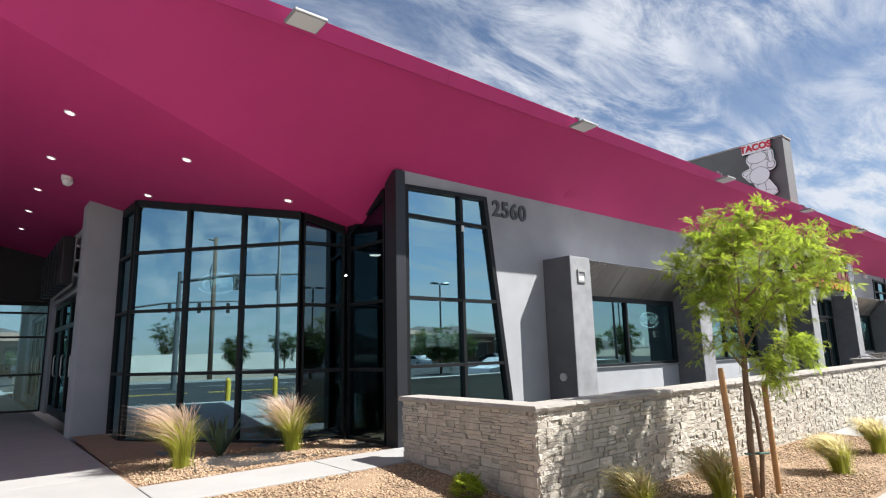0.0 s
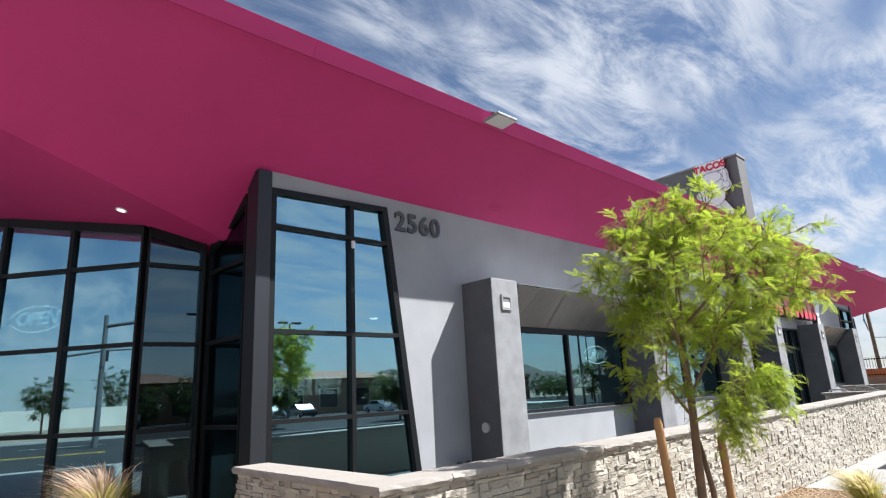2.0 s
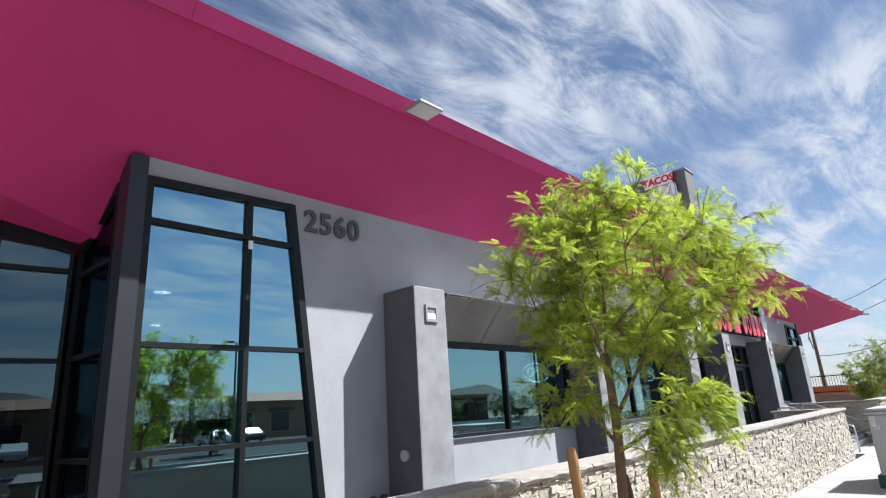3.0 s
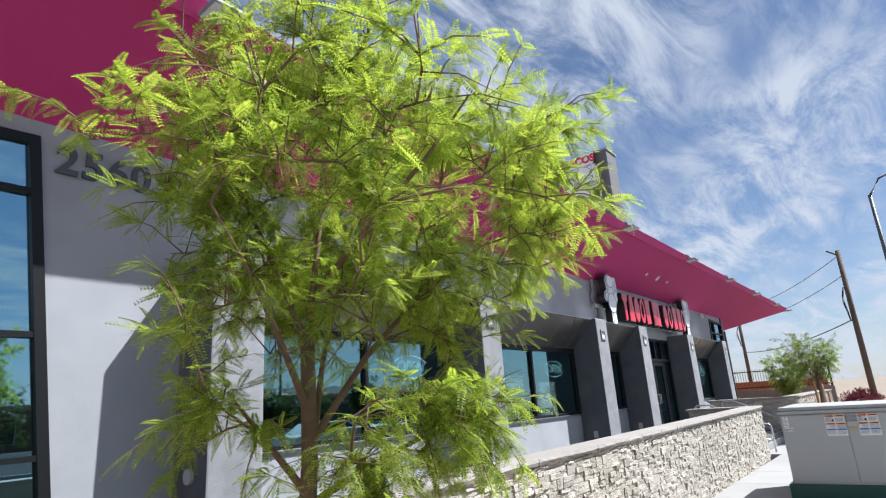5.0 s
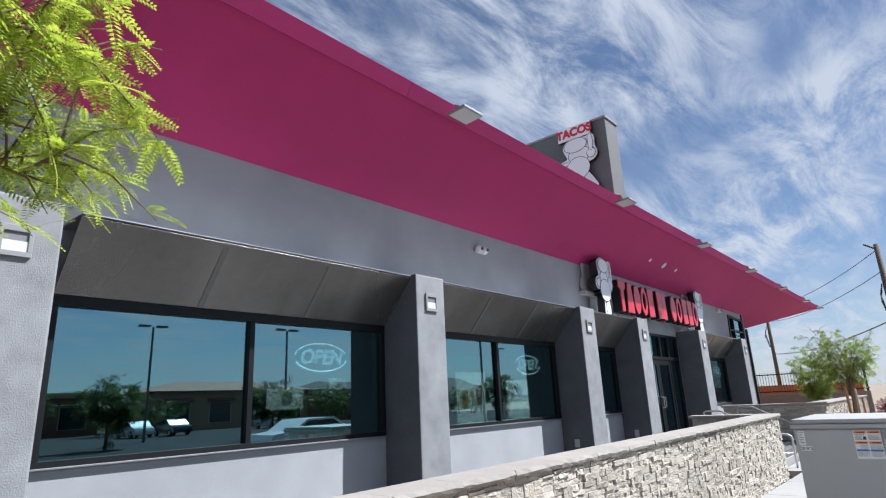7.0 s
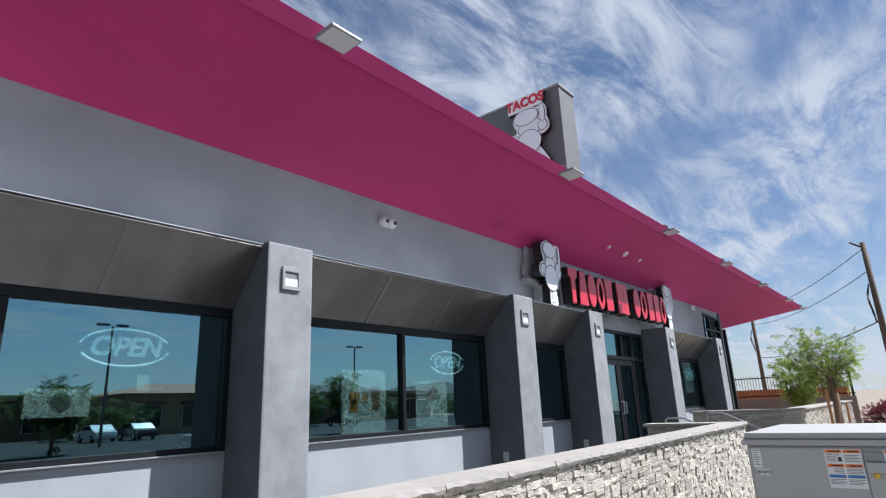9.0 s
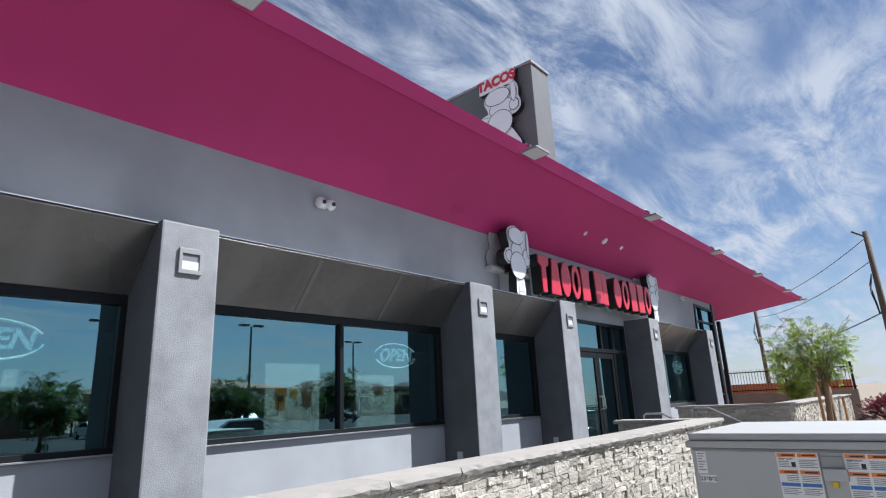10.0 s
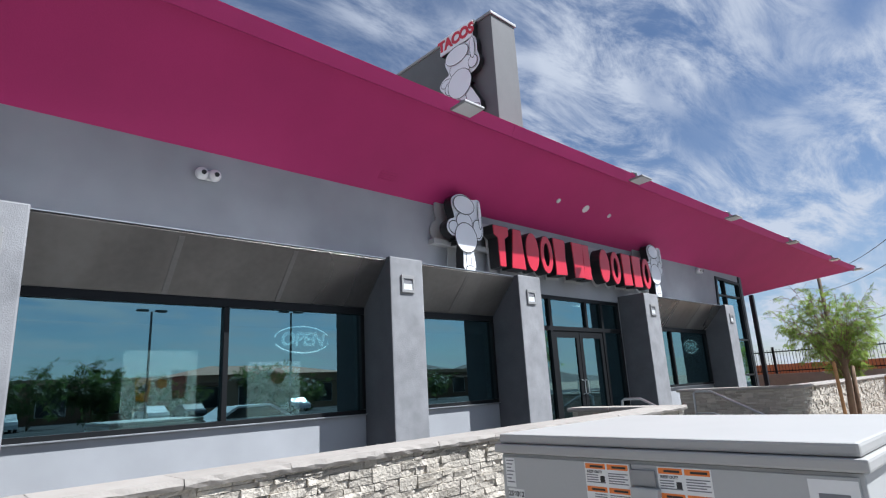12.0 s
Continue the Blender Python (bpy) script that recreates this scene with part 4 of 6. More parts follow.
def soffit_vent(x):
    v = tagged(empty("soffit_vent"), "magenta painted vent grille in the soffit", "vent", "soffit vents")
    n = Vector((0, -0.7615, -1)).normalized()
    for k in range(4):
        bm = bmesh.new()
        y = 6.72 - 0.035 * k
        p = Vector((x, y, canopy_z(y)))
        cuboid(bm, -0.15, 0.15, -0.012, 0.012, -0.012, 0.004, 0.0, Matrix.Translation(p) @ pose(0, 0, 0, -37, 0, 0))
        part("slat", bm, MAGENTA, v)


soffit_vent(8.85)
soffit_vent(17.55)


def house_number():
    n = tagged(empty("house_number"), "dark grey raised numerals 2560 on the wall", "house number")
    for k, c in enumerate("2560"):
        lettering("numeral", c, 0.40, 0.03, NUMERAL, n, Matrix.Translation((6.98 + 0.225 * k, WY - 0.018, 3.765)) @ FACE_Y, bevel=0.009)


house_number()


# ---- signs ----
def oval(cx, cz, rx, rz, n=20, a0=0.0):
    return [(cx + rx * math.cos(2 * math.pi * k / n + a0), cz + rz * math.sin(2 * math.pi * k / n + a0)) for k in range(n)]


def grown(pts, d):
    """An outline pushed outward from its middle by about d."""
    cx, cz = sum(p[0] for p in pts) / len(pts), sum(p[1] for p in pts) / len(pts)
    made = []
    for x, z in pts:
        v = Vector((x - cx, z - cz))
        v *= 1 + d / max(v.length, 0.02)
        made.append((cx + v.x, cz + v.y))
    return made


def silhouette(lobes, centre, d):
    """One outline round all the lobes, d outside them, walked by angle round a centre."""
    cx, cz = centre
    pts = []
    for k in range(72):
        a = 2 * math.pi * k / 72
        far = 0.08
        for lobe in lobes:
            for x, z in grown(lobe, d):
                v = Vector((x - cx, z - cz))
                off = abs((math.atan2(v.y, v.x) - a + math.pi) % (2 * math.pi) - math.pi)
                if off < 0.075:
                    far = max(far, v.length)
        pts.append((cx + far * math.cos(a), cz + far * math.sin(a)))
    return [tuple((Vector(pts[k - 1]) + 2 * Vector(pts[k]) + Vector(pts[(k + 1) % 72])) / 4) for k in range(72)]


def lobed_panel(parent, m, s, lobes, centre, y_face, y_back, y_wall, edge):
    """A plain white cut-out of rounded lobes, each edged by a dark line, on a black can and a pale backing."""
    layers = [("can", BLACK_PLASTIC, edge - 0.004, y_face + 0.032, y_back), ("rim", SIGN_WHITE, edge, y_face + 0.024, y_face + 0.031)]
    if y_wall is not None:
        layers.insert(0, ("backing", SIGN_BACK, edge + 0.06, y_wall - 0.02, y_wall))
    for nm, mat, grow, y0, y1 in layers:
        bm = bmesh.new()
        solid(bm, [(x * s, y0, z * s) for x, z in silhouette(lobes, centre, grow)], (0, y1 - y0, 0))
        part(nm, bm, mat, parent).matrix_basis = m
    for k, lobe in enumerate(lobes):
        y = y_face + 0.022 - 0.003 * k
        bm = bmesh.new()
        solid(bm, [(x * s, y - 0.0014, z * s) for x, z in lobe], (0, 0.0013, 0))
        p = part("lobe", bm, SIGN_WHITE, parent)
        p.matrix_basis = m
        bm = bmesh.new()
        solid(bm, [(x * s, y, z * s) for x, z in grown(lobe, 0.014)], (0, 0.0013, 0))
        part("outline", bm, INK, p)


def plain_figure(parent, m, s):
    lobes = [oval(0.06, 0.16, 0.05, 0.2), oval(0.09, 0.02, 0.1, 0.045), oval(-0.22, 0.66, 0.12, 0.1), oval(0.3, 0.7, 0.1, 0.15), oval(0.0, 0.78, 0.17, 0.15), oval(0.02, 0.52, 0.24, 0.24), oval(0.36, 0.95, 0.035, 0.24), oval(0.0, 1.06, 0.23, 0.15)]
    lobed_panel(parent, m, s, lobes, (0.03, 0.6), 0.0, 0.2, 0.37, 0.04)


def blocky(w, h, kind):
    """The outline, and the hole if it has one, of one plain block of the sign row, w wide and h high."""
    if kind == "ring":
        return oval(w / 2, h / 2, w / 2, h / 2, 22), oval(w / 2, h / 2, w * 0.2, h * 0.3, 22)
    if kind == "oval":
        return oval(w / 2, h / 2, w / 2, h / 2, 22), None
    if kind == "top":
        return [(w * 0.3, 0), (w * 0.7, 0), (w * 0.74, h * 0.7), (w, h * 0.78), (w, h), (0, h), (0, h * 0.78), (w * 0.26, h * 0.7)], None
    if kind == "foot":
        return [(0, 0), (w, 0), (w * 0.8, h), (w * 0.25, h)], None
    if kind == "slim":
        return [(0, 0), (w * 0.62, 0), (w * 0.55, h), (0, h)], None
    return [(0.03, 0), (w, 0.02), (w * 0.95, h * 0.5), (w, h - 0.03), (w - 0.05, h), (0, h), (0.02, h * 0.5)], None


def block_mesh(bm, outer, hole, y0, y1):
    if hole is None:
        solid(bm, [(x, y0, z) for x, z in outer], (0, y1 - y0, 0))
        return
    rings = [[bm.verts.new((x, y, z)) for x, z in o] for y in (y0, y1) for o in (outer, hole)]
    n = len(outer)
    for a, b in ((0, 1), (2, 3), (0, 2), (1, 3)):
        for i in range(n):
            j = (i + 1) % n
            bm.faces.new((rings[a][i], rings[a][j], rings[b][j], rings[b][i]))


def main_sign():
    s = tagged(empty("wall_sign"), "row of plain red block shapes on a raised sign rail", "sign")
    z0, h = 3.12, 0.72
    slots = [0, 1, 2, 3, 4, 5.45, 6.35, 7.75, 8.8, 9.9, 10.95, 12.0]
    kinds = ["top", "foot", "oval", "ring", "lean", "lean", "slim", "oval", "ring", "lean", "lean", "ring"]
    pitch = (25.0 - 19.62) / 13.0
    for g, kind in zip(slots, kinds):
        outer, hole = blocky(pitch * 0.93, h, kind)
        place = lambda pts: [(19.62 + pitch * g + x, z0 + z) for x, z in pts]
        outer, hole = place(outer), place(hole) if hole else None
        for nm, mat, ya, yb, d in (("block_backing", SIGN_BACK, WY - 0.16, WY - 0.145, 0.05), ("block_can", BLACK_PLASTIC, 6.52, WY - 0.17, 0.0), ("block_face", SIGN_RED, 6.5, 6.518, -0.014)):
            bm = bmesh.new()
            block_mesh(bm, grown(outer, d), grown(hole, -d * 0.6) if hole else None, ya, yb)
            part(nm, bm, mat, s)
    bm = bmesh.new()
    cuboid(bm, 18.5, 25.6, WY - 0.14, WY - 0.004, 3.42, 3.5)
    part("raceway", bm, SIGN_BACK, s)
    bm = bmesh.new()
    cuboid(bm, 19.3, 24.9, WY - 0.13, WY - 0.004, 3.80, 3.92)
    part("top_rail", bm, SIGN_BACK, s)
    for x, z, k in ((18.95, 2.99, 1.0), (25.22, 3.0, 0.98)):
        f = tagged(empty("sign_figure"), "plain white lobed cut-out panel beside the sign", "sign", "lobed sign panels")
        plain_figure(f, pose(x, 6.5, z), k)


main_sign()


def tower_sign():
    s = tagged(empty("tower_sign"), "white lobed sign panel with red word TACOS", "sign")
    m = pose(19.93, 7.22, 6.15, 0, 0, -90)
    board = [(-0.46, 1.50), (0.42, 1.50), (0.45, 1.84), (-0.44, 1.84)]
    bm = bmesh.new()
    solid(bm, [(x, -0.15, z) for x, z in board], (0, 0.03, 0))
    part("word_panel", bm, SIGN_WHITE, s).matrix_basis = m
    bm = bmesh.new()
    solid(bm, [(x * 1.03, -0.118, z * 1.004) for x, z in board], (0, 0.11, 0))
    part("word_can", bm, BLACK_PLASTIC, s).matrix_basis = m
    lettering("word", "TACOS", 0.30, 0.012, SIGN_RED, s, m @ Matrix.Translation((-0.005, -0.158, 1.668)) @ FACE_Y, "red letters", 0.014)
    lobes = [oval(0.2, 0.05, 0.28, 0.1), oval(0.04, 0.26, 0.12, 0.24), oval(-0.34, 0.84, 0.15, 0.08), oval(-0.26, 0.7, 0.12, 0.13), oval(0.08, 1.02, 0.3, 0.2), oval(0.02, 0.68, 0.31, 0.29), oval(0.4, 0.98, 0.11, 0.12), oval(0.41, 1.27, 0.06, 0.22), oval(0.0, 1.30, 0.31, 0.18)]
    lobed_panel(s, m, 1.0, lobes, (0.05, 0.8), -0.16, -0.003, None, 0.05)


tower_sign()


# ---- the grey utility cabinet ----
def utility_cabinet():
    c = tagged(empty("utility_cabinet", Matrix.Translation((1.508, 0.0536, 0.1448)) @ Matrix.Scale(0.881, 4)), "light grey steel utility cabinet on a green base", "utility cabinet")
    x0, x1, y0, y1 = 15.58, 17.25, 1.1, 3.06
    bm = bmesh.new()
    cuboid(bm, x0 - 0.06, x1 + 0.06, y0 - 0.06, y1 + 0.06, -0.518, -0.292, 0.012)
    part("base", bm, GREEN_PAD, c, "dark green fibreglass base")
    bm = bmesh.new()
    cuboid(bm, x0, x1, y0, y1, -0.29, 0.785, 0.01)
    body = part("body", bm, CABINET, c)
    bm = bmesh.new()
    cuboid(bm, x0 - 0.035, x1 + 0.03, y0 - 0.03, y1 + 0.03, 0.79, 0.845, 0.012)
    part("lid_rim", bm, CABINET_LID, c)
    bm = bmesh.new()
    cuboid(bm, x0 - 0.01, x1 + 0.01, y0 - 0.005, y1 + 0.005, 0.848, 0.905, 0.015)
    part("lid", bm, CABINET_LID, c, "pale flat lid")
    ym = 2.14                                        # where the two doors meet
    for a, b in ((y0 + 0.02, ym - 0.004), (ym + 0.004, y1 - 0.02)):
        bm = bmesh.new()
        cuboid(bm, x0 - 0.014, x0 - 0.001, a, b, -0.25, 0.77, 0.005)
        part("door", bm, CABINET, c)
    X = x0 - 0.0145
    bm = bmesh.new()
    cuboid(bm, X - 0.02, X, ym - 0.14, ym - 0.005, 0.665, 0.745, 0.006)
    latch = part("latch", bm, FLOOD_GREY, c, "grey latch plate")
    bm = bmesh.new()
    cuboid(bm, X - 0.045, X, ym - 0.16, ym - 0.005, 0.575, 0.662, 0.012)
    part("lock_cover", bm, CABINET, c)
    bm = bmesh.new()
    cuboid(bm, X - 0.03, X, ym - 0.09, ym - 0.05, 0.53, 0.572, 0.006)
    part("padlock", bm, PAINT_YELLOW, c, "small brass padlock")

    def sticker(name, mat, ya, yb, za, zb, d=0.0, parent=c, note=""):
        bm = bmesh.new()
        cuboid(bm, X - 0.0012 - d, X - 0.0002 - d, ya, yb, za, zb)
        return part(name, mat and bm, mat, parent, note)

    for right in (2.152, 1.717):                     # two double warning labels
        w, top = 0.275, 0.765
        lab = sticker("warning_label", LABEL_WHITE, right, right + w, 0.44, top, note="white warning label with orange and blue bands")
        for col in range(2):
            yb = right + w - 0.006 - (w / 2) * col
            ya = yb - w / 2 + 0.012
            for zt in (top - 0.005, top - 0.125):
                sticker("orange_band", LABEL_ORANGE, ya, yb, zt - 0.028, zt, 0.0013, lab)
                sticker("band_mark", INK, ya + 0.012, yb - 0.03, zt - 0.020, zt - 0.009, 0.0026, lab)
            for k in range(5):
                z = top - 0.05 - 0.0125 * k
                if col == 0 and k == 0:
                    continue
                short = 0.045 if col == 0 and k < 4 else 0.02 * (k % 2)
                sticker("text_line", GREY_INK, ya + 0.004 + short, yb - 0.004, z - 0.0055, z, 0.0013, lab)
            if col == 0:
                sticker("pictogram", INK, ya + 0.008, ya + 0.036, top - 0.1, top - 0.068, 0.0013, lab)
            for k in range(4):
                z = top - 0.162 - 0.0125 * k
                sticker("text_line", GREY_INK, ya + 0.004, yb - (0.004 if col else 0.045), z - 0.005, z, 0.0013, lab)
            sticker("blue_band", LABEL_BLUE, ya, yb, top - 0.24, top - 0.215, 0.0013, lab)
            for k in range(4):
                z = top - 0.252 - 0.0125 * k
                sticker("text_line", GREY_INK, ya + 0.004 + 0.02 * (k % 2), yb - 0.004, z - 0.005, z, 0.0013, lab)
        lettering("words", "KEEP OUT!", 0.0195, 0.001, INK, lab, Matrix.Translation((X - 0.003, right + w - 0.062, top - 0.048)) @ FACE_X, "black words", 0.0004)
    plate = sticker("number_plate", LABEL_WHITE, 2.885, 3.01, 0.525, 0.58, note="white number plate")
    lettering("number", "256062", 0.042, 0.001, INK, plate, Matrix.Translation((X - 0.003, 2.947, 0.55)) @ FACE_X, "", 0.0012)
    strip = sticker("paper_strip", LABEL_WHITE, 2.945, 3.02, 0.59, 0.76, note="narrow white label strip")
    for k in range(7):
        sticker("text_line", GREY_INK, 2.953 + 0.012 * (k % 3), 3.012, 0.742 - 0.021 * k, 0.749 - 0.021 * k, 0.0013, strip)
    maker = sticker("maker_plate", LABEL_WHITE, 1.125, 1.31, 0.5, 0.755, note="maker's plate, white above black")
    sticker("dark_field", INK, 1.13, 1.305, 0.505, 0.6, 0.0013, maker)
    sticker("name_bar", GREY_INK, 1.16, 1.275, 0.665, 0.7, 0.0013, maker)
    sticker("name_bar", GREY_INK, 1.18, 1.25, 0.625, 0.64, 0.0013, maker)


utility_cabinet()


# ---- plants ----
def frond(pairs, length, leaf_l, leaf_w, pinnae):
    """A compound leaf: pinnae of paired leaflets as quads, along +y."""
    vs, fs = [], []
    for j in range(pinnae):
        side = (-1) ** j
        spread = radians(28 + 20 * (j // 2)) * side
        d = np.array([math.sin(spread), math.cos(spread), 0.0])
        e = np.array([math.cos(spread), -math.sin(spread), 0.0])
        base = np.array([0, 0.012 * (j // 2), 0.0])
        for i in range(pairs):
            t = (i + 1) / pairs
            p = base + d * length * t + np.array([0, 0, -0.25 * length * t * t])
            ll = leaf_l * (1 - 0.45 * abs(2 * t - 0.9))
            for s in (-1, 1):
                tip = p + (e * s * 0.94 + d * 0.34) * ll + np.array([0, 0, -0.1 * ll])
                mid = (p + tip) / 2
                k = len(vs)
                vs += [p, mid + d * leaf_w, tip, mid - d * leaf_w]
                fs.append((k, k + 1, k + 2, k + 3))
        k = len(vs)
        q = base + d * length + np.array([0, 0, -0.25 * length])
        vs += [base - e * 0.0012, base + e * 0.0012, q + e * 0.0006, q - e * 0.0006]
        fs.append((k, k + 1, k + 2, k + 3))
    return np.array(vs), np.array(fs)


def scatter(template, spots, ways, sizes, rng):
    tv, tf = template
    n = len(spots)
    ways = ways / np.linalg.norm(ways, axis=1, keepdims=True)
    up = np.array([0, 0, 1.0]) + rng.normal(0, 0.35, (n, 3))
    x = np.cross(ways, up)
    x /= np.linalg.norm(x, axis=1, keepdims=True) + 1e-9
    z = np.cross(x, ways)
    rot = np.stack((x, ways, z), axis=2)
    v = np.einsum("nij,kj->nki", rot, tv) * sizes[:, None, None] + spots[:, None, :]
    f = tf[None] + (np.arange(n) * len(tv))[:, None, None]
    return v.reshape(-1, 3), f.reshape(-1, 4)


def mesquite(label, stems, centre, radii, limbs, leaves, seed, template, mat, leaf_size=1.0, low=None, droop=0.25, bark=BARK):
    """A young desert tree: stems from the ground, limbs and twigs filling an uneven crown, and compound leaves on the twigs."""
    rng = np.random.default_rng(seed)
    tree = tagged(empty("tree"), label, "tree")
    bm = bmesh.new()
    for pts, r0, r1 in stems:
        n = len(pts)
        tube(bm, pts, [r0 + (r1 - r0) * i / (n - 1) for i in range(n)], 9)
    part("trunk", bm, bark, tree, smooth=True)
    trunk_a, trunk_b = Vector(stems[0][0][-2]), Vector(stems[0][0][-1])
    c, rad = np.array(centre), np.array(radii)
    bm = bmesh.new()
    twigs = []
    golden = 2.399963
    for k in range(limbs):
        a = k * golden + rng.uniform(-0.3, 0.3)
        h = rng.uniform(-0.4, 0.97)
        flat = math.sqrt(max(0.05, 1 - h * h)) * (0.62 + 0.38 * min(1.0, h + 0.8))
        reach = rng.uniform(0.7, 1.0)
        end = c + rad * np.array([math.cos(a) * flat, math.sin(a) * flat, h]) * reach
        if low is not None and k % 8 == 0:
            end = np.array(low[0]) + np.array(low[1]) * rng.normal(0, 0.45, 3)
        start = trunk_a.lerp(trunk_b, rng.uniform(0.15, 1.0) if k % 8 else 0.0)
        sp = np.array(start) + rng.normal(0, 0.006, 3)
        midp = sp * 0.45 + end * 0.55 + np.array([0, 0, 0.05 * rad[2]]) + rng.normal(0, 0.07, 3) * rad
        q1 = sp * 0.8 + midp * 0.2 + rng.normal(0, 0.02, 3)
        path = [Vector(p) for p in (sp, q1, midp, end)]
        tube(bm, path, [0.015, 0.012, 0.007, 0.0025], 5, False)
        for s in range(11):
            t = rng.uniform(0.4, 1.0)
            p = path[1].lerp(path[2], t / 0.6) if t < 0.6 else path[2].lerp(path[3], (t - 0.6) / 0.4)
            d = rng.normal(0, 1, 3)
            out = (np.array(p) - c) / rad
            d = d / np.linalg.norm(d) + 0.8 * out / (np.linalg.norm(out) + 0.2)
            d[2] += rng.uniform(-droop, 0.25)
            d /= np.linalg.norm(d)
            ln = rng.uniform(0.28, 0.62) * rad[0] / 1.2
            e = np.array(p) + d * ln + np.array([0, 0, -droop * 0.25 * ln])
            m2 = (np.array(p) + e) / 2 + np.array([0, 0, 0.05])
            tube(bm, [p, Vector(m2), Vector(e)], [0.005, 0.0035, 0.0015], 4, False)
            twigs.append((np.array(p), m2, e))
        twigs.append((np.array(path[2]), (np.array(path[2]) + end) / 2, end))
    part("branch_work", bm, bark, tree, smooth=True)
    tw = np.array(twigs)
    pick = rng.integers(0, len(tw), leaves)
    t = rng.uniform(0.1, 1.0, leaves)[:, None] ** 0.7
    a, b, e = tw[pick, 0], tw[pick, 1], tw[pick, 2]
    spots = np.where(t < 0.5, a + (b - a) * t * 2, b + (e - b) * (t - 0.5) * 2)
    along = e - a
    along /= np.linalg.norm(along, axis=1, keepdims=True)
    ways = along * 0.7 + rng.normal(0, 0.6, (leaves, 3)) + np.array([0, 0, -droop])
    v, f = scatter(template, spots, ways, rng.uniform(0.7, 1.25, leaves) * leaf_size, rng)
    crown = bulk("crown", v, f, mat, tree)
    tagged(crown, kind="stuff")
    return tree


NEAR_FROND = frond(12, 0.105, 0.022, 0.0034, 2)
FAR_FROND = frond(5, 0.16, 0.06, 0.014, 2)


def young_mesquite(label):
    """The tree by the wall: a leaning double stem, a few main limbs, side branches growing from the nearest limb, and leafy twigs."""
    rng = np.random.default_rng(11)
    tree = tagged(empty("tree"), label, "tree")
    bm = bmesh.new()
    tube(bm, [(6.55, 2.80, -0.32), (6.54, 2.81, 0.2), (6.56, 2.80, 0.75), (6.58, 2.79, 1.15), (6.57, 2.79, 1.6)], [0.037, 0.035, 0.033, 0.030, 0.026], 10)
    part("trunk", bm, BARK, tree, smooth=True)
    bm = bmesh.new()
    tube(bm, [(6.60, 2.78, -0.32), (6.68, 2.76, 0.15), (6.67, 2.77, 0.5), (6.60, 2.79, 0.86)], [0.025, 0.024, 0.022, 0.018], 9)
    part("second_stem", bm, BARK, tree, smooth=True)
    mains = [
        [(6.57, 2.79, 1.58), (6.60, 2.76, 1.95), (6.66, 2.80, 2.3), (6.72, 2.76, 2.72)],
        [(6.57, 2.79, 1.55), (6.47, 2.86, 1.85), (6.36, 2.93, 2.15), (6.24, 3.0, 2.5)],
        [(6.58, 2.79, 1.2), (6.76, 2.68, 1.5), (7.0, 2.6, 1.75), (7.3, 2.52, 1.98), (7.6, 2.45, 2.1)],
        [(6.58, 2.79, 1.12), (6.70, 2.86, 1.5), (6.86, 2.92, 1.9), (7.05, 2.98, 2.35)],
        [(6.60, 2.76, 1.75), (6.66, 2.56, 1.95), (6.78, 2.36, 2.2), (6.88, 2.2, 2.45)],
        [(6.57, 2.79, 1.32), (6.42, 2.74, 1.55), (6.26, 2.68, 1.75), (6.1, 2.66, 1.95)],
        [(7.0, 2.6, 1.75), (7.08, 2.56, 2.05), (7.16, 2.55, 2.4), (7.2, 2.5, 2.75)],
        [(6.57, 2.80, 1.0), (6.66, 2.64, 1.1), (6.78, 2.46, 1.2), (6.88, 2.36, 1.24)],
        [(6.57, 2.80, 1.05), (6.44, 2.88, 1.25), (6.36, 2.96, 1.4)]]
    nodes = []
    for pts in mains:
        n = len(pts)
        b2 = bmesh.new()
        tube(b2, pts, [0.0145 - 0.0105 * i / (n - 1) for i in range(n)], 7, False)
        part("limb", b2, BARK, tree, smooth=True)
        for p, q in zip(pts, pts[1:]):
            for u in (0.3, 0.65, 1.0):
                nodes.append(np.array(p) * (1 - u) + np.array(q) * u)
    root = np.array((6.57, 2.79, 1.3))
    ends = []
    c, rad = np.array((6.97, 2.70, 2.14)), np.array((1.06, 0.88, 0.62))
    while len(ends) < 140:
        u = rng.normal(0, 1, 3)
        u *= rng.uniform(0.15, 1.0) ** 0.45 / np.linalg.norm(u)
        if u[2] < -0.55 and rng.random() < 0.4:
            continue
        ends.append(c + rad * u * (1 + 0.16 * math.sin(5 * u[0] + 3 * u[1]) * math.cos(4 * u[2])))
    for spot, wide, count in (((6.78, 2.43, 1.2), (0.15, 0.13, 0.09), 12), ((6.60, 2.55, 1.0), (0.18, 0.12, 0.09), 4), ((6.32, 2.92, 1.42), (0.14, 0.16, 0.12), 5), ((6.4, 2.5, 1.25), (0.12, 0.1, 0.1), 2), ((6.62, 2.7, 1.65), (0.4, 0.3, 0.12), 12), ((6.32, 3.02, 1.95), (0.2, 0.2, 0.3), 12), ((6.45, 2.75, 2.55), (0.3, 0.3, 0.15), 8)):
        for k in range(count):
            ends.append(np.array(spot) + np.array(wide) * np.clip(rng.normal(0, 0.8, 3), -1.5, 1.5))
    ends.sort(key=lambda e: float(np.linalg.norm(e - root)))
    twigs, side = [], []
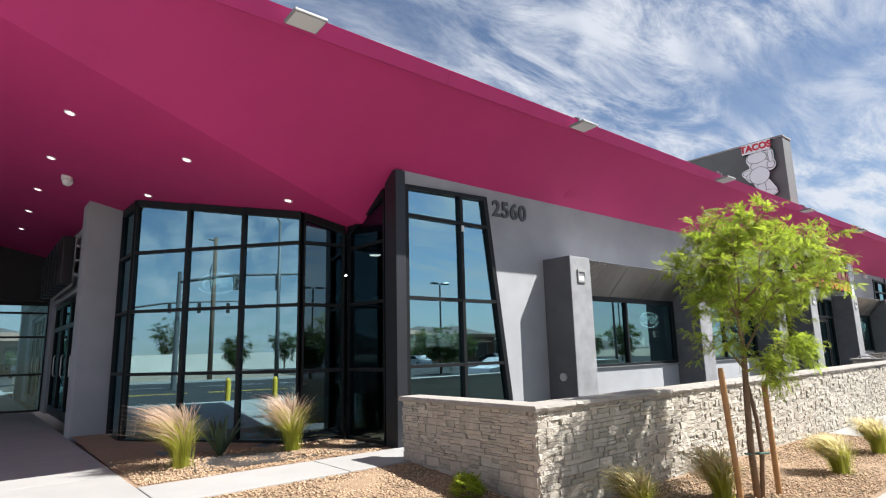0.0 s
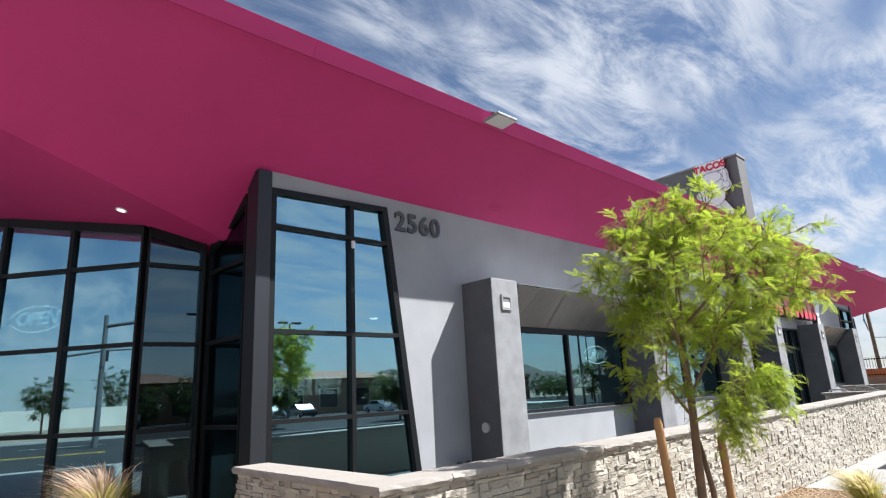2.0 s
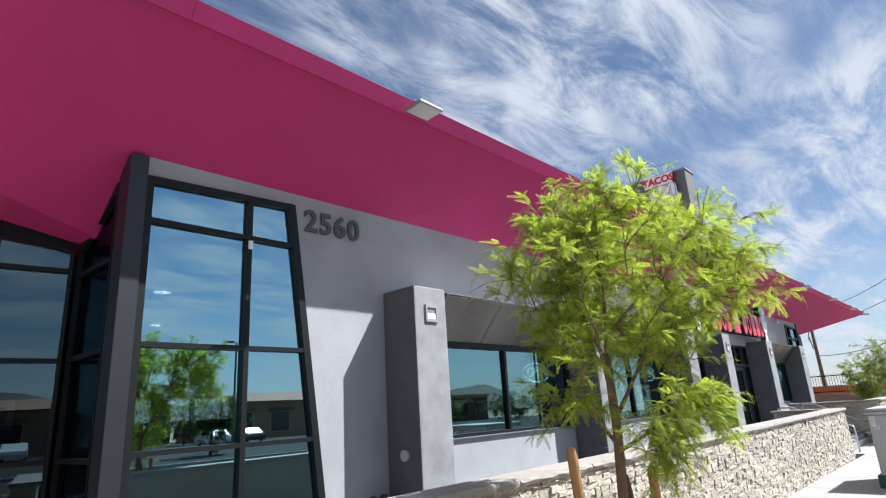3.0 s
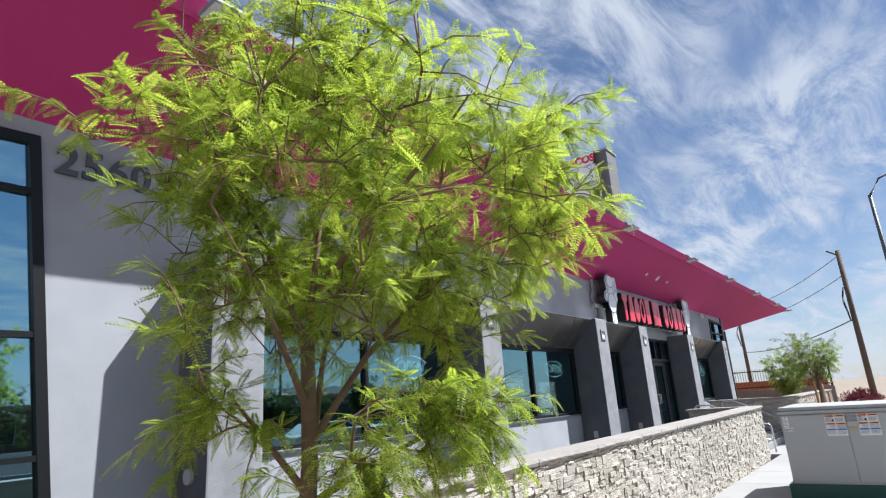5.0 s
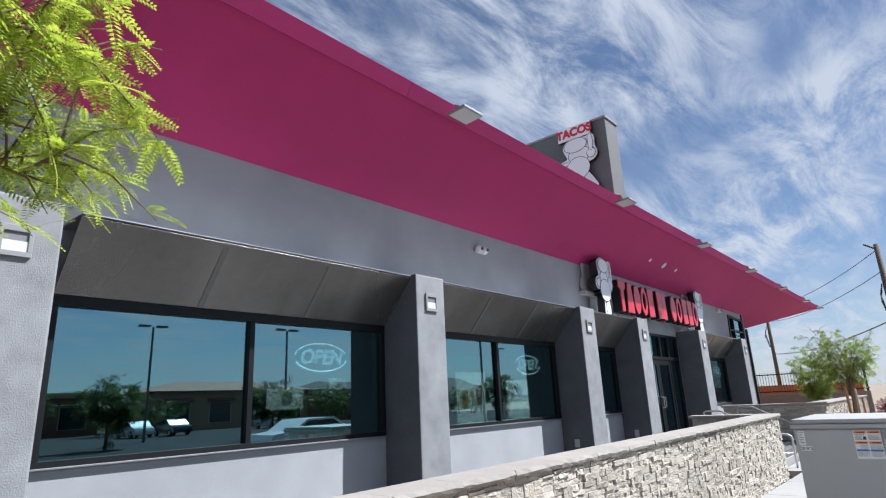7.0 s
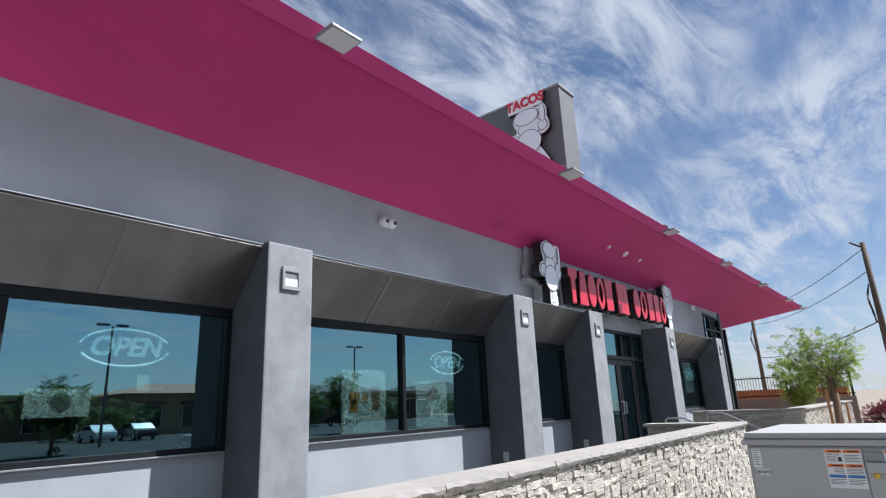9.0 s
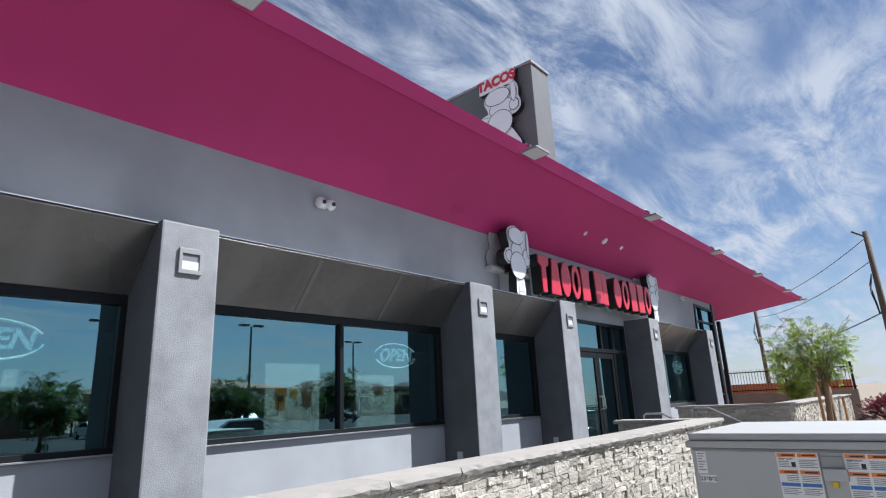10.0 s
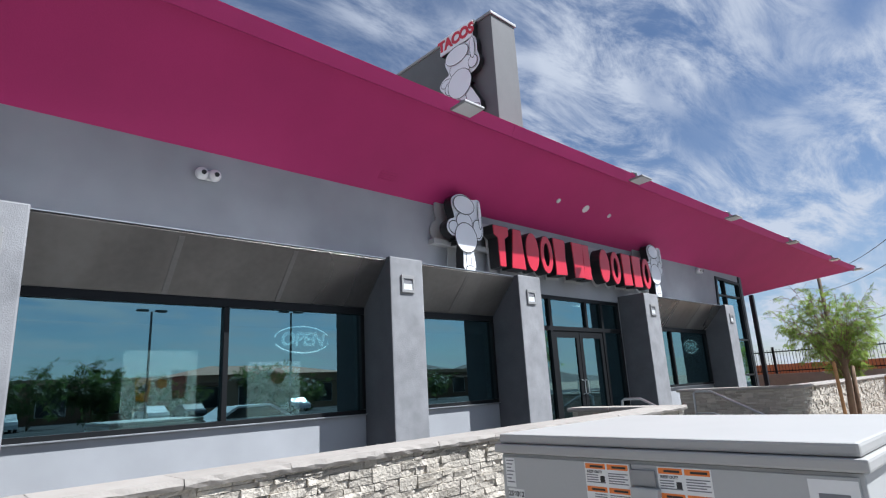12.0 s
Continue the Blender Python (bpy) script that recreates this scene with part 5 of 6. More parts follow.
    for e in ends:
        pool = np.array(nodes)
        away = np.linalg.norm(pool - e, axis=1) + 0.45 * np.maximum(0, np.linalg.norm(pool - root, axis=1) - np.linalg.norm(e - root)) + 0.5 * np.maximum(0, pool[:, 2] - e[2])
        p = pool[int(np.argmin(away))]
        ln = float(np.linalg.norm(e - p))
        mid = (p + e) / 2 + rng.normal(0, 0.06, 3) * ln + np.array((0, 0, 0.08 * ln))
        side.append(([p, mid, e], [0.0045 + 0.004 * min(1.0, ln), 0.0042, 0.002]))
        nodes += [mid, mid * 0.5 + e * 0.5]
        twigs.append((p, mid, e))
        out = (e - root) / (np.linalg.norm(e - root) + 0.05)
        for k in range(6):
            u = rng.uniform(0.35, 1.0)
            b = p + (mid - p) * u * 2 if u < 0.5 else mid + (e - mid) * (u - 0.5) * 2
            d = rng.normal(0, 1, 3)
            d = d / np.linalg.norm(d) + 0.7 * out
            d[2] += rng.uniform(-0.25, 0.3)
            d /= np.linalg.norm(d)
            tl = rng.uniform(0.10, 0.30)
            tip = b + d * tl + np.array((0, 0, -0.06 * tl))
            m2 = (b + tip) / 2 + np.array((0, 0, 0.03))
            side.append(([b, m2, tip], [0.0032, 0.0024, 0.0011]))
            twigs.append((b, m2, tip))
    bm = bmesh.new()
    for pts, radii in side:
        tube(bm, [Vector(q) for q in pts], radii, 4, False)
    part("branch_work", bm, BARK, tree, smooth=True)
    tw = np.array(twigs)
    count = 8000
    pick = rng.integers(0, len(tw), count)
    t = rng.uniform(0.1, 1.0, count)[:, None] ** 0.7
    a, b, e = tw[pick, 0], tw[pick, 1], tw[pick, 2]
    spots = np.where(t < 0.5, a + (b - a) * t * 2, b + (e - b) * (t - 0.5) * 2)
    along = e - a
    along /= np.linalg.norm(along, axis=1, keepdims=True)
    ways = along * 0.75 + rng.normal(0, 0.55, (count, 3)) + np.array([0, 0, -0.28])
    v, f = scatter(NEAR_FROND, spots, ways, rng.uniform(0.5, 1.05, count), rng)
    tagged(bulk("crown", v, f, LEAF, tree), kind="stuff")
    return tree


young_mesquite("young mesquite tree with feathery yellow-green leaves")


def stake(foot, top):
    s = tagged(empty("tree_stake"), "round wooden tree stake driven into the gravel", "stake", "tree stakes")
    bm = bmesh.new()
    f, t = Vector(foot), Vector(top)
    tube(bm, [f, t * 0.97 + f * 0.03, t], [0.03, 0.03, 0.022], 12)
    part("post", bm, STAKE, s, smooth=False)


stake((6.17, 2.80, -0.32), (6.04, 2.81, 1.07))
stake((6.85, 2.70, -0.32), (6.79, 2.70, 0.89))
bm = bmesh.new()
tube(bm, [(6.48, 2.82, 0.16), (6.55, 2.73, 0.17), (6.72, 2.71, 0.16), (6.71, 2.80, 0.15), (6.50, 2.86, 0.16)], 0.012, 6)
tagged(finish("tree_tie", bm, GREEN_PAD), "green plastic tie round the tree stems", "tree tie")


def feather_grass(x, y, z, h, lean, seed, plume=GRASS_STRAW):
    """A tussock of fine arching blades with pale plumes."""
    rng = np.random.default_rng(seed)
    g = tagged(empty("ornamental_grass"), "tussock of feather grass with pale drooping plumes", "grass", "feather grasses")
    for nm, mat, count, top, width in (("blades", GRASS_GREEN, 900, 0.8, 0.0044), ("plumes", plume, 560, 1.0, 0.0044)):
        vs, fs = [], []
        for k in range(count):
            a, r = rng.uniform(0, 6.283), abs(rng.normal(0, 0.05))
            p = np.array([x + r * math.cos(a), y + r * math.sin(a), z])
            out = np.array([math.cos(a), math.sin(a), 0]) * rng.uniform(0.05, 0.42) + np.array(lean) * rng.uniform(0.2, 1.0) * (1.0 if nm == "plumes" else 0.5)
            hh = h * top * rng.uniform(0.6, 1.05)
            side = np.array([-math.sin(a), math.cos(a), 0]) * width
            k0 = len(vs)
            start = 0.0 if nm == "blades" else 0.45
            for i in range(5):
                t = start + (1 - start) * i / 4
                q = p + out * h * t ** 2.2 + np.array([0, 0, hh * (t - 0.28 * t ** 3)])
                w = (1 - 0.75 * i / 4) if nm == "blades" else (0.5, 1.0, 1.3, 1.0, 0.3)[i]
                vs += [q - side * w, q + side * w]
            for i in range(4):
                b = k0 + 2 * i
                fs.append((b, b + 1, b + 3, b + 2))
        tagged(bulk(nm, np.array(vs), np.array(fs), mat, g), kind="stuff")
    return g


feather_grass(2.15, 7.66, -0.02, 1.05, (-0.45, 0.1, 0), 1, GRASS_TIP)
feather_grass(3.63, 7.78, -0.02, 1.1, (-0.3, 0.1, 0), 2, GRASS_TIP)
feather_grass(8.5, 2.6, -0.3, 0.66, (-0.5, 0.3, 0), 3)
feather_grass(10.35, 2.65, -0.3, 0.7, (-0.3, 0.2, 0), 4)
feather_grass(6.2, 3.0, -0.3, 0.72, (-0.35, 0.2, 0), 5)
feather_grass(5.15, 3.3, -0.3, 0.62, (-0.35, 0.2, 0), 6)


def agave(x, y, z, h, seed):
    rng = random.Random(seed)
    g = tagged(empty("agave"), "small blue-green agave rosette in the gravel", "agave")
    for k in range(13):
        a = k * 2.4
        lean = 0.15 + 0.06 * k
        d = Vector((math.cos(a), math.sin(a), 0))
        s = Vector((-math.sin(a), math.cos(a), 0))
        bm = bmesh.new()
        rows = []
        for i in range(5):
            t = i / 4
            c = Vector((x, y, z)) + d * (h * lean * t) + Vector((0, 0, h * t * (1 - 0.25 * lean * t)))
            w = h * (0.07, 0.085, 0.075, 0.045, 0.004)[i]
            rows.append([bm.verts.new(c - s * w), bm.verts.new(c - d * 0.012 * h - Vector((0, 0, 0.02 * h))), bm.verts.new(c + s * w), bm.verts.new(c + d * 0.02 * h)])
        for p, q in zip(rows, rows[1:]):
            for j in range(4):
                bm.faces.new((p[j], p[(j + 1) % 4], q[(j + 1) % 4], q[j]))
        part("leaf", bm, AGAVE, g)


agave(2.78, 8.15, 0.0, 0.55, 2)


def shrub(x, y, z, r, mat, count, label, seed, size=1.0):
    rng = np.random.default_rng(seed)
    s = tagged(empty("shrub"), label, "shrub")
    spots = rng.normal(0, 1, (count, 3))
    spots *= (rng.uniform(0.2, 1.0, count) ** 0.5 / np.linalg.norm(spots, axis=1))[:, None]
    ways = spots + np.array([0, 0, 0.5])
    pts = spots * np.array([r, r, r * 0.7]) + np.array([x, y, z + r * 0.6])
    v, f = scatter(frond(4, 0.08, 0.03, 0.009, 2), pts, ways, np.full(count, size), rng)
    tagged(bulk("foliage", v, f, mat, s), kind="stuff")
    bm = bmesh.new()
    for k in range(7):
        a = k * 0.9
        tube(bm, [(x, y, z - 0.03), (x + 0.5 * r * math.cos(a), y + 0.5 * r * math.sin(a), z + r * 0.7)], [0.012 * size, 0.005 * size], 5)
    part("stems", bm, BARK, s)


shrub(4.02, 4.52, -0.13, 0.14, LEAF, 150, "small bright green shrub by the stone wall", 5)

mesquite("mesquite tree with a spreading feathery green crown", [
    ([(25.4, 3.25, -0.3), (25.35, 3.25, 0.4), (25.25, 3.2, 0.95), (25.2, 3.2, 1.5)], 0.07, 0.045),
    ([(25.45, 3.25, -0.3), (25.6, 3.2, 0.5), (25.75, 3.2, 1.2)], 0.05, 0.035)],
    (25.3, 3.45, 2.12), (0.86, 0.86, 0.68), 36, 1250, 21, FAR_FROND, LEAF_FAR, leaf_size=0.6, droop=0.45)
stake((25.05, 3.3, -0.3), (24.95, 3.3, 1.3))


# ---- beyond the building ----
def roof_post():
    bm = bmesh.new()
    cuboid(bm, 33.55, 33.68, 7.23, 7.36, -0.3, 3.72, 0.01)
    tagged(finish("roof_post", bm, FIN), "dark steel post under the roof tip", "post", kind="structure")


roof_post()


def utility_pole(x, y, h, r, label):
    p = tagged(empty("utility_pole"), label, "utility pole", "utility poles")
    bm = bmesh.new()
    tube(bm, [(x, y, -0.6), (x, y, h)], [r, r * 0.72], 12)
    part("shaft", bm, WOOD_POLE, p, smooth=True)
    bm = bmesh.new()
    tube(bm, [(x, y, h - 0.3), (x - 0.7, y + 0.5, h - 0.05)], 0.05, 6)
    part("bracket", bm, WOOD_POLE, p)
    for k in range(3):
        bm = bmesh.new()
        tube(bm, [(x, y + r, h - 2.2), (x - 0.5 - 0.15 * k, y + 0.3, h - 2.8 - 0.2 * k), (x - 0.2, y + 0.2, h - 3.8 - 0.2 * k), (x, y + r, h - 4.2)], 0.03, 5)
        part("jumper_wire", bm, BLACK_PLASTIC, p)


POLES = [(46.0, 2.9, 8.7, 0.17), (72.0, 14.0, 9.5, 0.2), (96.0, 30.0, 9.5, 0.2)]
for x, y, h, r in POLES:
    utility_pole(x, y, h, r, "tall weathered wooden utility pole with cables")


def cable(a, b, sag, r=0.022):
    a, b = Vector(a), Vector(b)
    bm = bmesh.new()
    pts = [a.lerp(b, t / 12) - Vector((0, 0, sag * 4 * (t / 12) * (1 - t / 12))) for t in range(13)]
    tube(bm, pts, r, 5)
    tagged(finish("overhead_cable", bm, BLACK_PLASTIC), "sagging black overhead cable between poles", "cable", "overhead cables")


cable((46, 2.9, 4.6), (72, 14, 4.6), 0.5, 0.035)
cable((46, 2.9, 7.2), (72, 14, 7.8), 0.6)
cable((46, 2.9, 8.4), (72, 14, 9.2), 0.6)


def street_lamp(x, y, h, toward):
    s = tagged(empty("street_lamp"), "tall grey steel street lamp with a curved arm", "street lamp", "street lamps")
    bm = bmesh.new()
    tube(bm, [(x, y, -0.5), (x, y, h - 1.0)], [0.13, 0.08], 10)
    part("pole", bm, POLE_STEEL, s, smooth=True)
    bm = bmesh.new()
    tube(bm, [(x, y, h - 1.05), (x, y + toward * 0.5, h - 0.3), (x, y + toward * 1.5, h), (x, y + toward * 2.4, h + 0.05)], [0.06, 0.05, 0.045, 0.04], 8)
    part("arm", bm, POLE_STEEL, s, smooth=True)
    bm = bmesh.new()
    cuboid(bm, x - 0.15, x + 0.15, y + toward * 2.4 - 0.35, y + toward * 2.4 + 0.35, h - 0.02, h + 0.12, 0.04)
    part("lamp_head", bm, POLE_STEEL, s)


street_lamp(38.0, 0.75, 10.6, -1)
street_lamp(-22.0, -1.3, 9.5, -1)
street_lamp(8.0, -18.2, 9.5, 1)
street_lamp(48.0, -18.2, 9.5, 1)


def far_fence():
    bm = bmesh.new()
    cuboid(bm, 43.0, 43.3, 4.4, 18.0, -0.45, 1.0)
    tagged(finish("block_wall", bm, BLOCK), "low grey-brown block wall under the far fence", "wall", kind="structure")
    bm = bmesh.new()
    cuboid(bm, 52.0, 52.3, 5.5, 22.0, -0.45, 1.5)
    tagged(finish("boundary_wall", bm, ORANGE_WALL), "rust-orange block boundary wall", "wall", kind="structure")
    f = tagged(empty("fence"), "black iron picket fence on a low wall", "fence")
    for z in (1.1, 2.0):
        bm = bmesh.new()
        cuboid(bm, 43.12, 43.17, 4.4, 18.0, z, z + 0.05)
        part("rail", bm, FRAME, f)
    for k in range(6):
        bm = bmesh.new()
        cuboid(bm, 43.1, 43.2, 4.45 + 2.7 * k, 4.55 + 2.7 * k, 1.002, 2.25)
        part("post", bm, FRAME, f)
    bm = bmesh.new()
    cuboid(bm, -0.009, 0.009, -0.009, 0.009, 0, 1.14)
    first = part("picket", bm, FRAME, f)
    first.location = (43.145, 4.62, 1.002)
    for k in range(1, 98):
        o = new("picket", first.data)
        o.parent = f
        o.location = (43.145, 4.62 + 0.135 * k, 1.002)


far_fence()
mesquite("small distant green tree beyond the fence", [([(36.5, 5.6, -0.4), (36.5, 5.6, 1.0)], 0.06, 0.04)], (36.5, 5.6, 1.9), (0.9, 0.9, 0.8), 26, 900, 31, FAR_FROND, LEAF_FAR, leaf_size=1.0)
shrub(33.0, 2.75, -0.2, 0.75, PURPLE_LEAF, 500, "dark purple-leaved shrub beside the far wall", 8, 2.2)
bm = bmesh.new()
tube(bm, [(30.5, 3.55, -0.3), (30.48, 3.55, 0.9)], 0.03, 8)
tagged(finish("bollard", bm, STAKE), "short wooden post in the far planting bed", "post")


# ---- across the road, as the windows mirror it ----
def shop(x0, x1, y, depth, h, wall, roof_kind, label, seed):
    rng = random.Random(seed)
    s = tagged(empty("shop_building"), label, "building", "shops across the road")
    bm = bmesh.new()
    cuboid(bm, x0, x1, y - depth, y, -0.5, h)
    part("wall", bm, wall, s)
    if roof_kind == "hip":
        bm = bmesh.new()
        a = [bm.verts.new(p) for p in ((x0 - 0.8, y + 0.8, h), (x1 + 0.8, y + 0.8, h), (x1 + 0.8, y - depth - 0.8, h), (x0 - 0.8, y - depth - 0.8, h))]
        m = (x1 - x0) * 0.25
        b = [bm.verts.new(p) for p in ((x0 + m, y - depth / 2, h + 1.5), (x1 - m, y - depth / 2, h + 1.5))]
        for q in ((a[0], a[1], b[1], b[0]), (a[1], a[2], b[1]), (a[2], a[3], b[0], b[1]), (a[3], a[0], b[0]), (a[3], a[2], a[1], a[0])):
            bm.faces.new(q)
        part("roof", bm, ROOF_TILE, s)
    else:
        bm = bmesh.new()
        cuboid(bm, x0 - 0.3, x1 + 0.3, y - depth - 0.3, y + 0.3, h, h + 0.6, 0.05)
        part("parapet", bm, TAN if wall != TAN else BROWN, s)
    n = int((x1 - x0) / 4.5)
    for k in range(n):
        c = x0 + (k + 0.5) * (x1 - x0) / n
        win = empty("window")
        win.parent = s
        bm = bmesh.new()
        cuboid(bm, c - 1.5, c + 1.5, y + 0.002, y + 0.08, 0.3, 2.9)
        part("frame", bm, PALE, win)
        bm = bmesh.new()
        cuboid(bm, c - 1.4, c + 1.4, y + 0.082, y + 0.1, 0.35, 2.8)
        part("pane", bm, DARK_GLASS, win)
        bm = bmesh.new()
        solid(bm, [(c - 1.7, y + 0.002, 3.4), (c - 1.7, y + 1.2, 3.05), (c - 1.7, y + 1.2, 3.0), (c - 1.7, y + 0.002, 3.0)], (3.4, 0, 0))
        part("canopy", bm, BROWN, s)


shop(-8, 14, -62, 14, 4.3, TAN, "hip", "tan shop building with a hipped clay roof", 1)
shop(17, 34, -66, 14, 3.9, BROWN, "flat", "brown flat-roofed shop building", 2)
shop(38, 60, -60, 14, 4.3, TAN, "hip", "tan shop building with a hipped clay roof", 3)
shop(66, 96, -64, 14, 3.9, BROWN, "flat", "long brown flat-roofed shop building", 4)
shop(-44, -16, -66, 14, 3.7, PALE, "flat", "pale flat-roofed shop building", 5)


def lot_light(x, y, h):
    s = tagged(empty("parking_lamp"), "twin-headed parking lot lamp post", "lamp post", "parking lamps")
    bm = bmesh.new()
    tube(bm, [(x, y, -0.5), (x, y, h)], [0.11, 0.08], 8)
    part("pole", bm, POLE_STEEL, s)
    for d in (-1, 1):
        bm = bmesh.new()
        cuboid(bm, x + d * 0.65 - 0.4, x + d * 0.65 + 0.4, y - 0.2, y + 0.2, h, h + 0.16, 0.03)
        part("lamp_head", bm, POLE_STEEL, s)


for x, y in ((-10, -34), (9, -30), (16, -40), (26, -33), (36, -30), (52, -36), (70, -32)):
    lot_light(x, y, 8.0)


def parked_car(x, y, turn, paint, label):
    c = tagged(empty("car", pose(x, y, -0.452, 0, 0, turn)), label, "car", "parked cars")
    bm = bmesh.new()
    side = [(-2.2, 0.35), (-2.25, 0.7), (-2.1, 0.92), (-1.3, 1.0), (-0.6, 1.42), (0.7, 1.45), (1.5, 1.0), (2.1, 0.85), (2.25, 0.6), (2.2, 0.3)]
    solid(bm, [(a, -0.88, b) for a, b in side], (0, 1.76, 0))
    part("body", bm, paint, c)
    bm = bmesh.new()
    solid(bm, [(-1.1, -0.885, 1.02), (-0.55, -0.885, 1.36), (0.62, -0.885, 1.38), (1.25, -0.885, 1.02)], (0, 1.77, 0))
    part("window", bm, DARK_GLASS, c)
    for a in (-1.4, 1.4):
        for b in (-0.9, 0.72):
            bm = bmesh.new()
            tube(bm, [(a, b, 0.33), (a, b + 0.18, 0.33)], 0.33, 16)
            wheel = part("wheel", bm, TYRE, c)
            bm = bmesh.new()
            tube(bm, [(a, b - 0.005, 0.33), (a, b + 0.185, 0.33)], 0.19, 12)
            part("rim", bm, STEEL, wheel)


parked_car(22, -7.5, 0, CAR_WHITE, "white saloon car on the road")
for k, (x, p) in enumerate(((2, CAR_WHITE), (5, CAR_DARK), (14, CAR_DARK), (19, CAR_WHITE), (30, CAR_WHITE), (33, CAR_DARK), (45, CAR_WHITE), (58, CAR_DARK))):
    parked_car(x, -46 + (k % 3), 90, p, "%s car parked in the lot" % ("white" if p is CAR_WHITE else "dark"))
parked_car(58, -5.0, 0, CAR_WHITE, "white car far down the road")


def lot_tree(x, y, h, r, seed):
    mesquite("round dark green parking lot tree", [([(x, y, -0.5), (x, y, h * 0.5)], 0.1, 0.07)], (x, y, h * 0.7), (r, r, h * 0.32), 16, 420, seed, FAR_FROND, LEAF_LOT, leaf_size=3.2)


for k, (x, y, h, r) in enumerate(((-14, -24, 4.2, 1.9), (-3, -25, 3.6, 1.6), (12, -24, 3.4, 1.5), (21, -26, 4.0, 1.8), (31, -24, 3.5, 1.6), (42, -26, 4.4, 2.0), (60, -25, 4.0, 1.9))):
    lot_tree(x, y, h, r, 40 + k)
for k in range(16):
    lot_tree(-30 + 8.5 * k + 2.5 * math.sin(k * 2.1), -52 - 5 * math.cos(k * 1.7), 3.7 + 0.9 * math.sin(k * 1.3), 2.9, 80 + k)


def signal_pole(x, y):
    s = tagged(empty("traffic_signal"), "grey traffic signal pole with a long mast arm", "traffic signal")
    bm = bmesh.new()
    tube(bm, [(x, y, -0.5), (x, y, 6.4)], [0.16, 0.11], 10)
    part("pole", bm, POLE_STEEL, s)
    bm = bmesh.new()
    tube(bm, [(x, y, 5.8), (x + 1, y - 3, 6.2), (x + 2, y - 9, 6.4)], [0.1, 0.08, 0.05], 8)
    part("mast_arm", bm, POLE_STEEL, s)
    for k in range(3):
        bm = bmesh.new()
        cuboid(bm, x + 0.9 + 0.4 * k, x + 1.2 + 0.4 * k, y - 3.2 - 2.4 * k, y - 2.9 - 2.4 * k, 5.3, 6.2, 0.04)
        head = part("signal_head", bm, BLACK_PLASTIC, s)


signal_pole(-24.0, 9.0)
signal_pole(-44.0, 12.0)
street_lamp(-20.0, 4.0, 10.0, 1)
utility_pole(-36.0, 6.0, 11.0, 0.2, "tall weathered wooden utility pole with cables")
for k in range(4):
    b = tagged(empty("bollard", pose(-8.5 - 0.2 * k, 3.0 + 1.6 * k, -0.45)), "yellow painted steel bollard beside the drive", "bollard", "bollards")
    bm = bmesh.new()
    tube(bm, [(0, 0, 0), (0, 0, 0.95), (0, 0, 1.03)], [0.09, 0.09, 0.04], 14)
    part("post", bm, PAINT_YELLOW, b)


def cross_street():
    bm = bmesh.new()
    cuboid(bm, -34, -6.4, -2.1, 200, -0.6, -0.453)
    r = tagged(finish("cross_street", bm, ASPHALT), "dark asphalt side street with painted lines", "road", kind="structure")
    for x, mat in ((-12.0, PAINT_WHITE), (-19.5, PAINT_YELLOW), (-20.0, PAINT_YELLOW), (-27.0, PAINT_WHITE)):
        for k in range(9):
            bm = bmesh.new()
            cuboid(bm, x, x + 0.12, -1.5 + 5 * k, 2.5 + 5 * k, -0.451, -0.447)
            part("lane_line", bm, mat, r)
    bm = bmesh.new()
    cuboid(bm, -34.2, -34.02, -2, 200, -0.6, -0.3, 0.02)
    tagged(finish("kerb_west", bm, CONCRETE), "pale concrete kerb of the side street", "kerb", kind="structure")
    bm = bmesh.new()
    cuboid(bm, -75.0, -74.7, -40, 60, -0.5, 1.9)
    tagged(finish("boundary_wall_west", bm, PALE), "pale stucco boundary wall across the side street", "wall", kind="structure")


cross_street()
for k, (x, y, h, r) in enumerate(((-52, 2, 3.6, 1.5), (-58, 14, 5.0, 2.0), (-66, -6, 4.4, 1.9), (-80, 8, 7.0, 2.4))):
    lot_tree(x, y, h, r, 60 + k)


def far_hills():
    """A low ridge of desert hills on the horizon, beyond the shops."""
    rng = random.Random(17)
    bm = bmesh.new()
    rows = []
    for k in range(81):
        x = -900 + 22.5 * k
        h = 26 + 11 * math.sin(k * 0.21) + 7 * math.sin(k * 0.53 + 1) + rng.uniform(-3, 3)
        rows.append([bm.verts.new((x, y, z)) for y, z in ((-500, -1.0), (-540, h * 0.55), (-580, h), (-660, h * 0.5), (-720, -1.0))])
    for a, b in zip(rows, rows[1:]):
        for i in range(4):
            bm.faces.new((a[i], b[i], b[i + 1], a[i + 1]))
    tagged(finish("backdrop_hills", bm, HILL), "low brown desert hills on the horizon", "hills", kind="structure")


far_hills()


# ---- inside the windows ----
def open_sign(m):
    s = tagged(empty("open_sign", m), "oval tube sign reading OPEN behind the glass", "sign", "open signs")
    bm = bmesh.new()
    n = 36
    for k0, k1 in ((2, 17), (20, 35)):
        pts = [Vector((0.385 * math.cos(2 * math.pi * k / n), 0.0, 0.165 * math.sin(2 * math.pi * k / n))) for k in range(k0, k1 + 1)]
        tube(bm, pts, 0.012, 6)
    part("ring", bm, NEON, s, smooth=True)
    lettering("word", "OPEN", 0.235, 0.01, NEON, s, FACE_Y, "", 0.007, 0.22)


for x in (11.77, 16.32, 27.5):
    open_sign(pose(x, WY + 0.049, 1.9, 0, 0, 0))
open_sign(pose(3.095, 9.53, 2.51, 0, 0, -51))


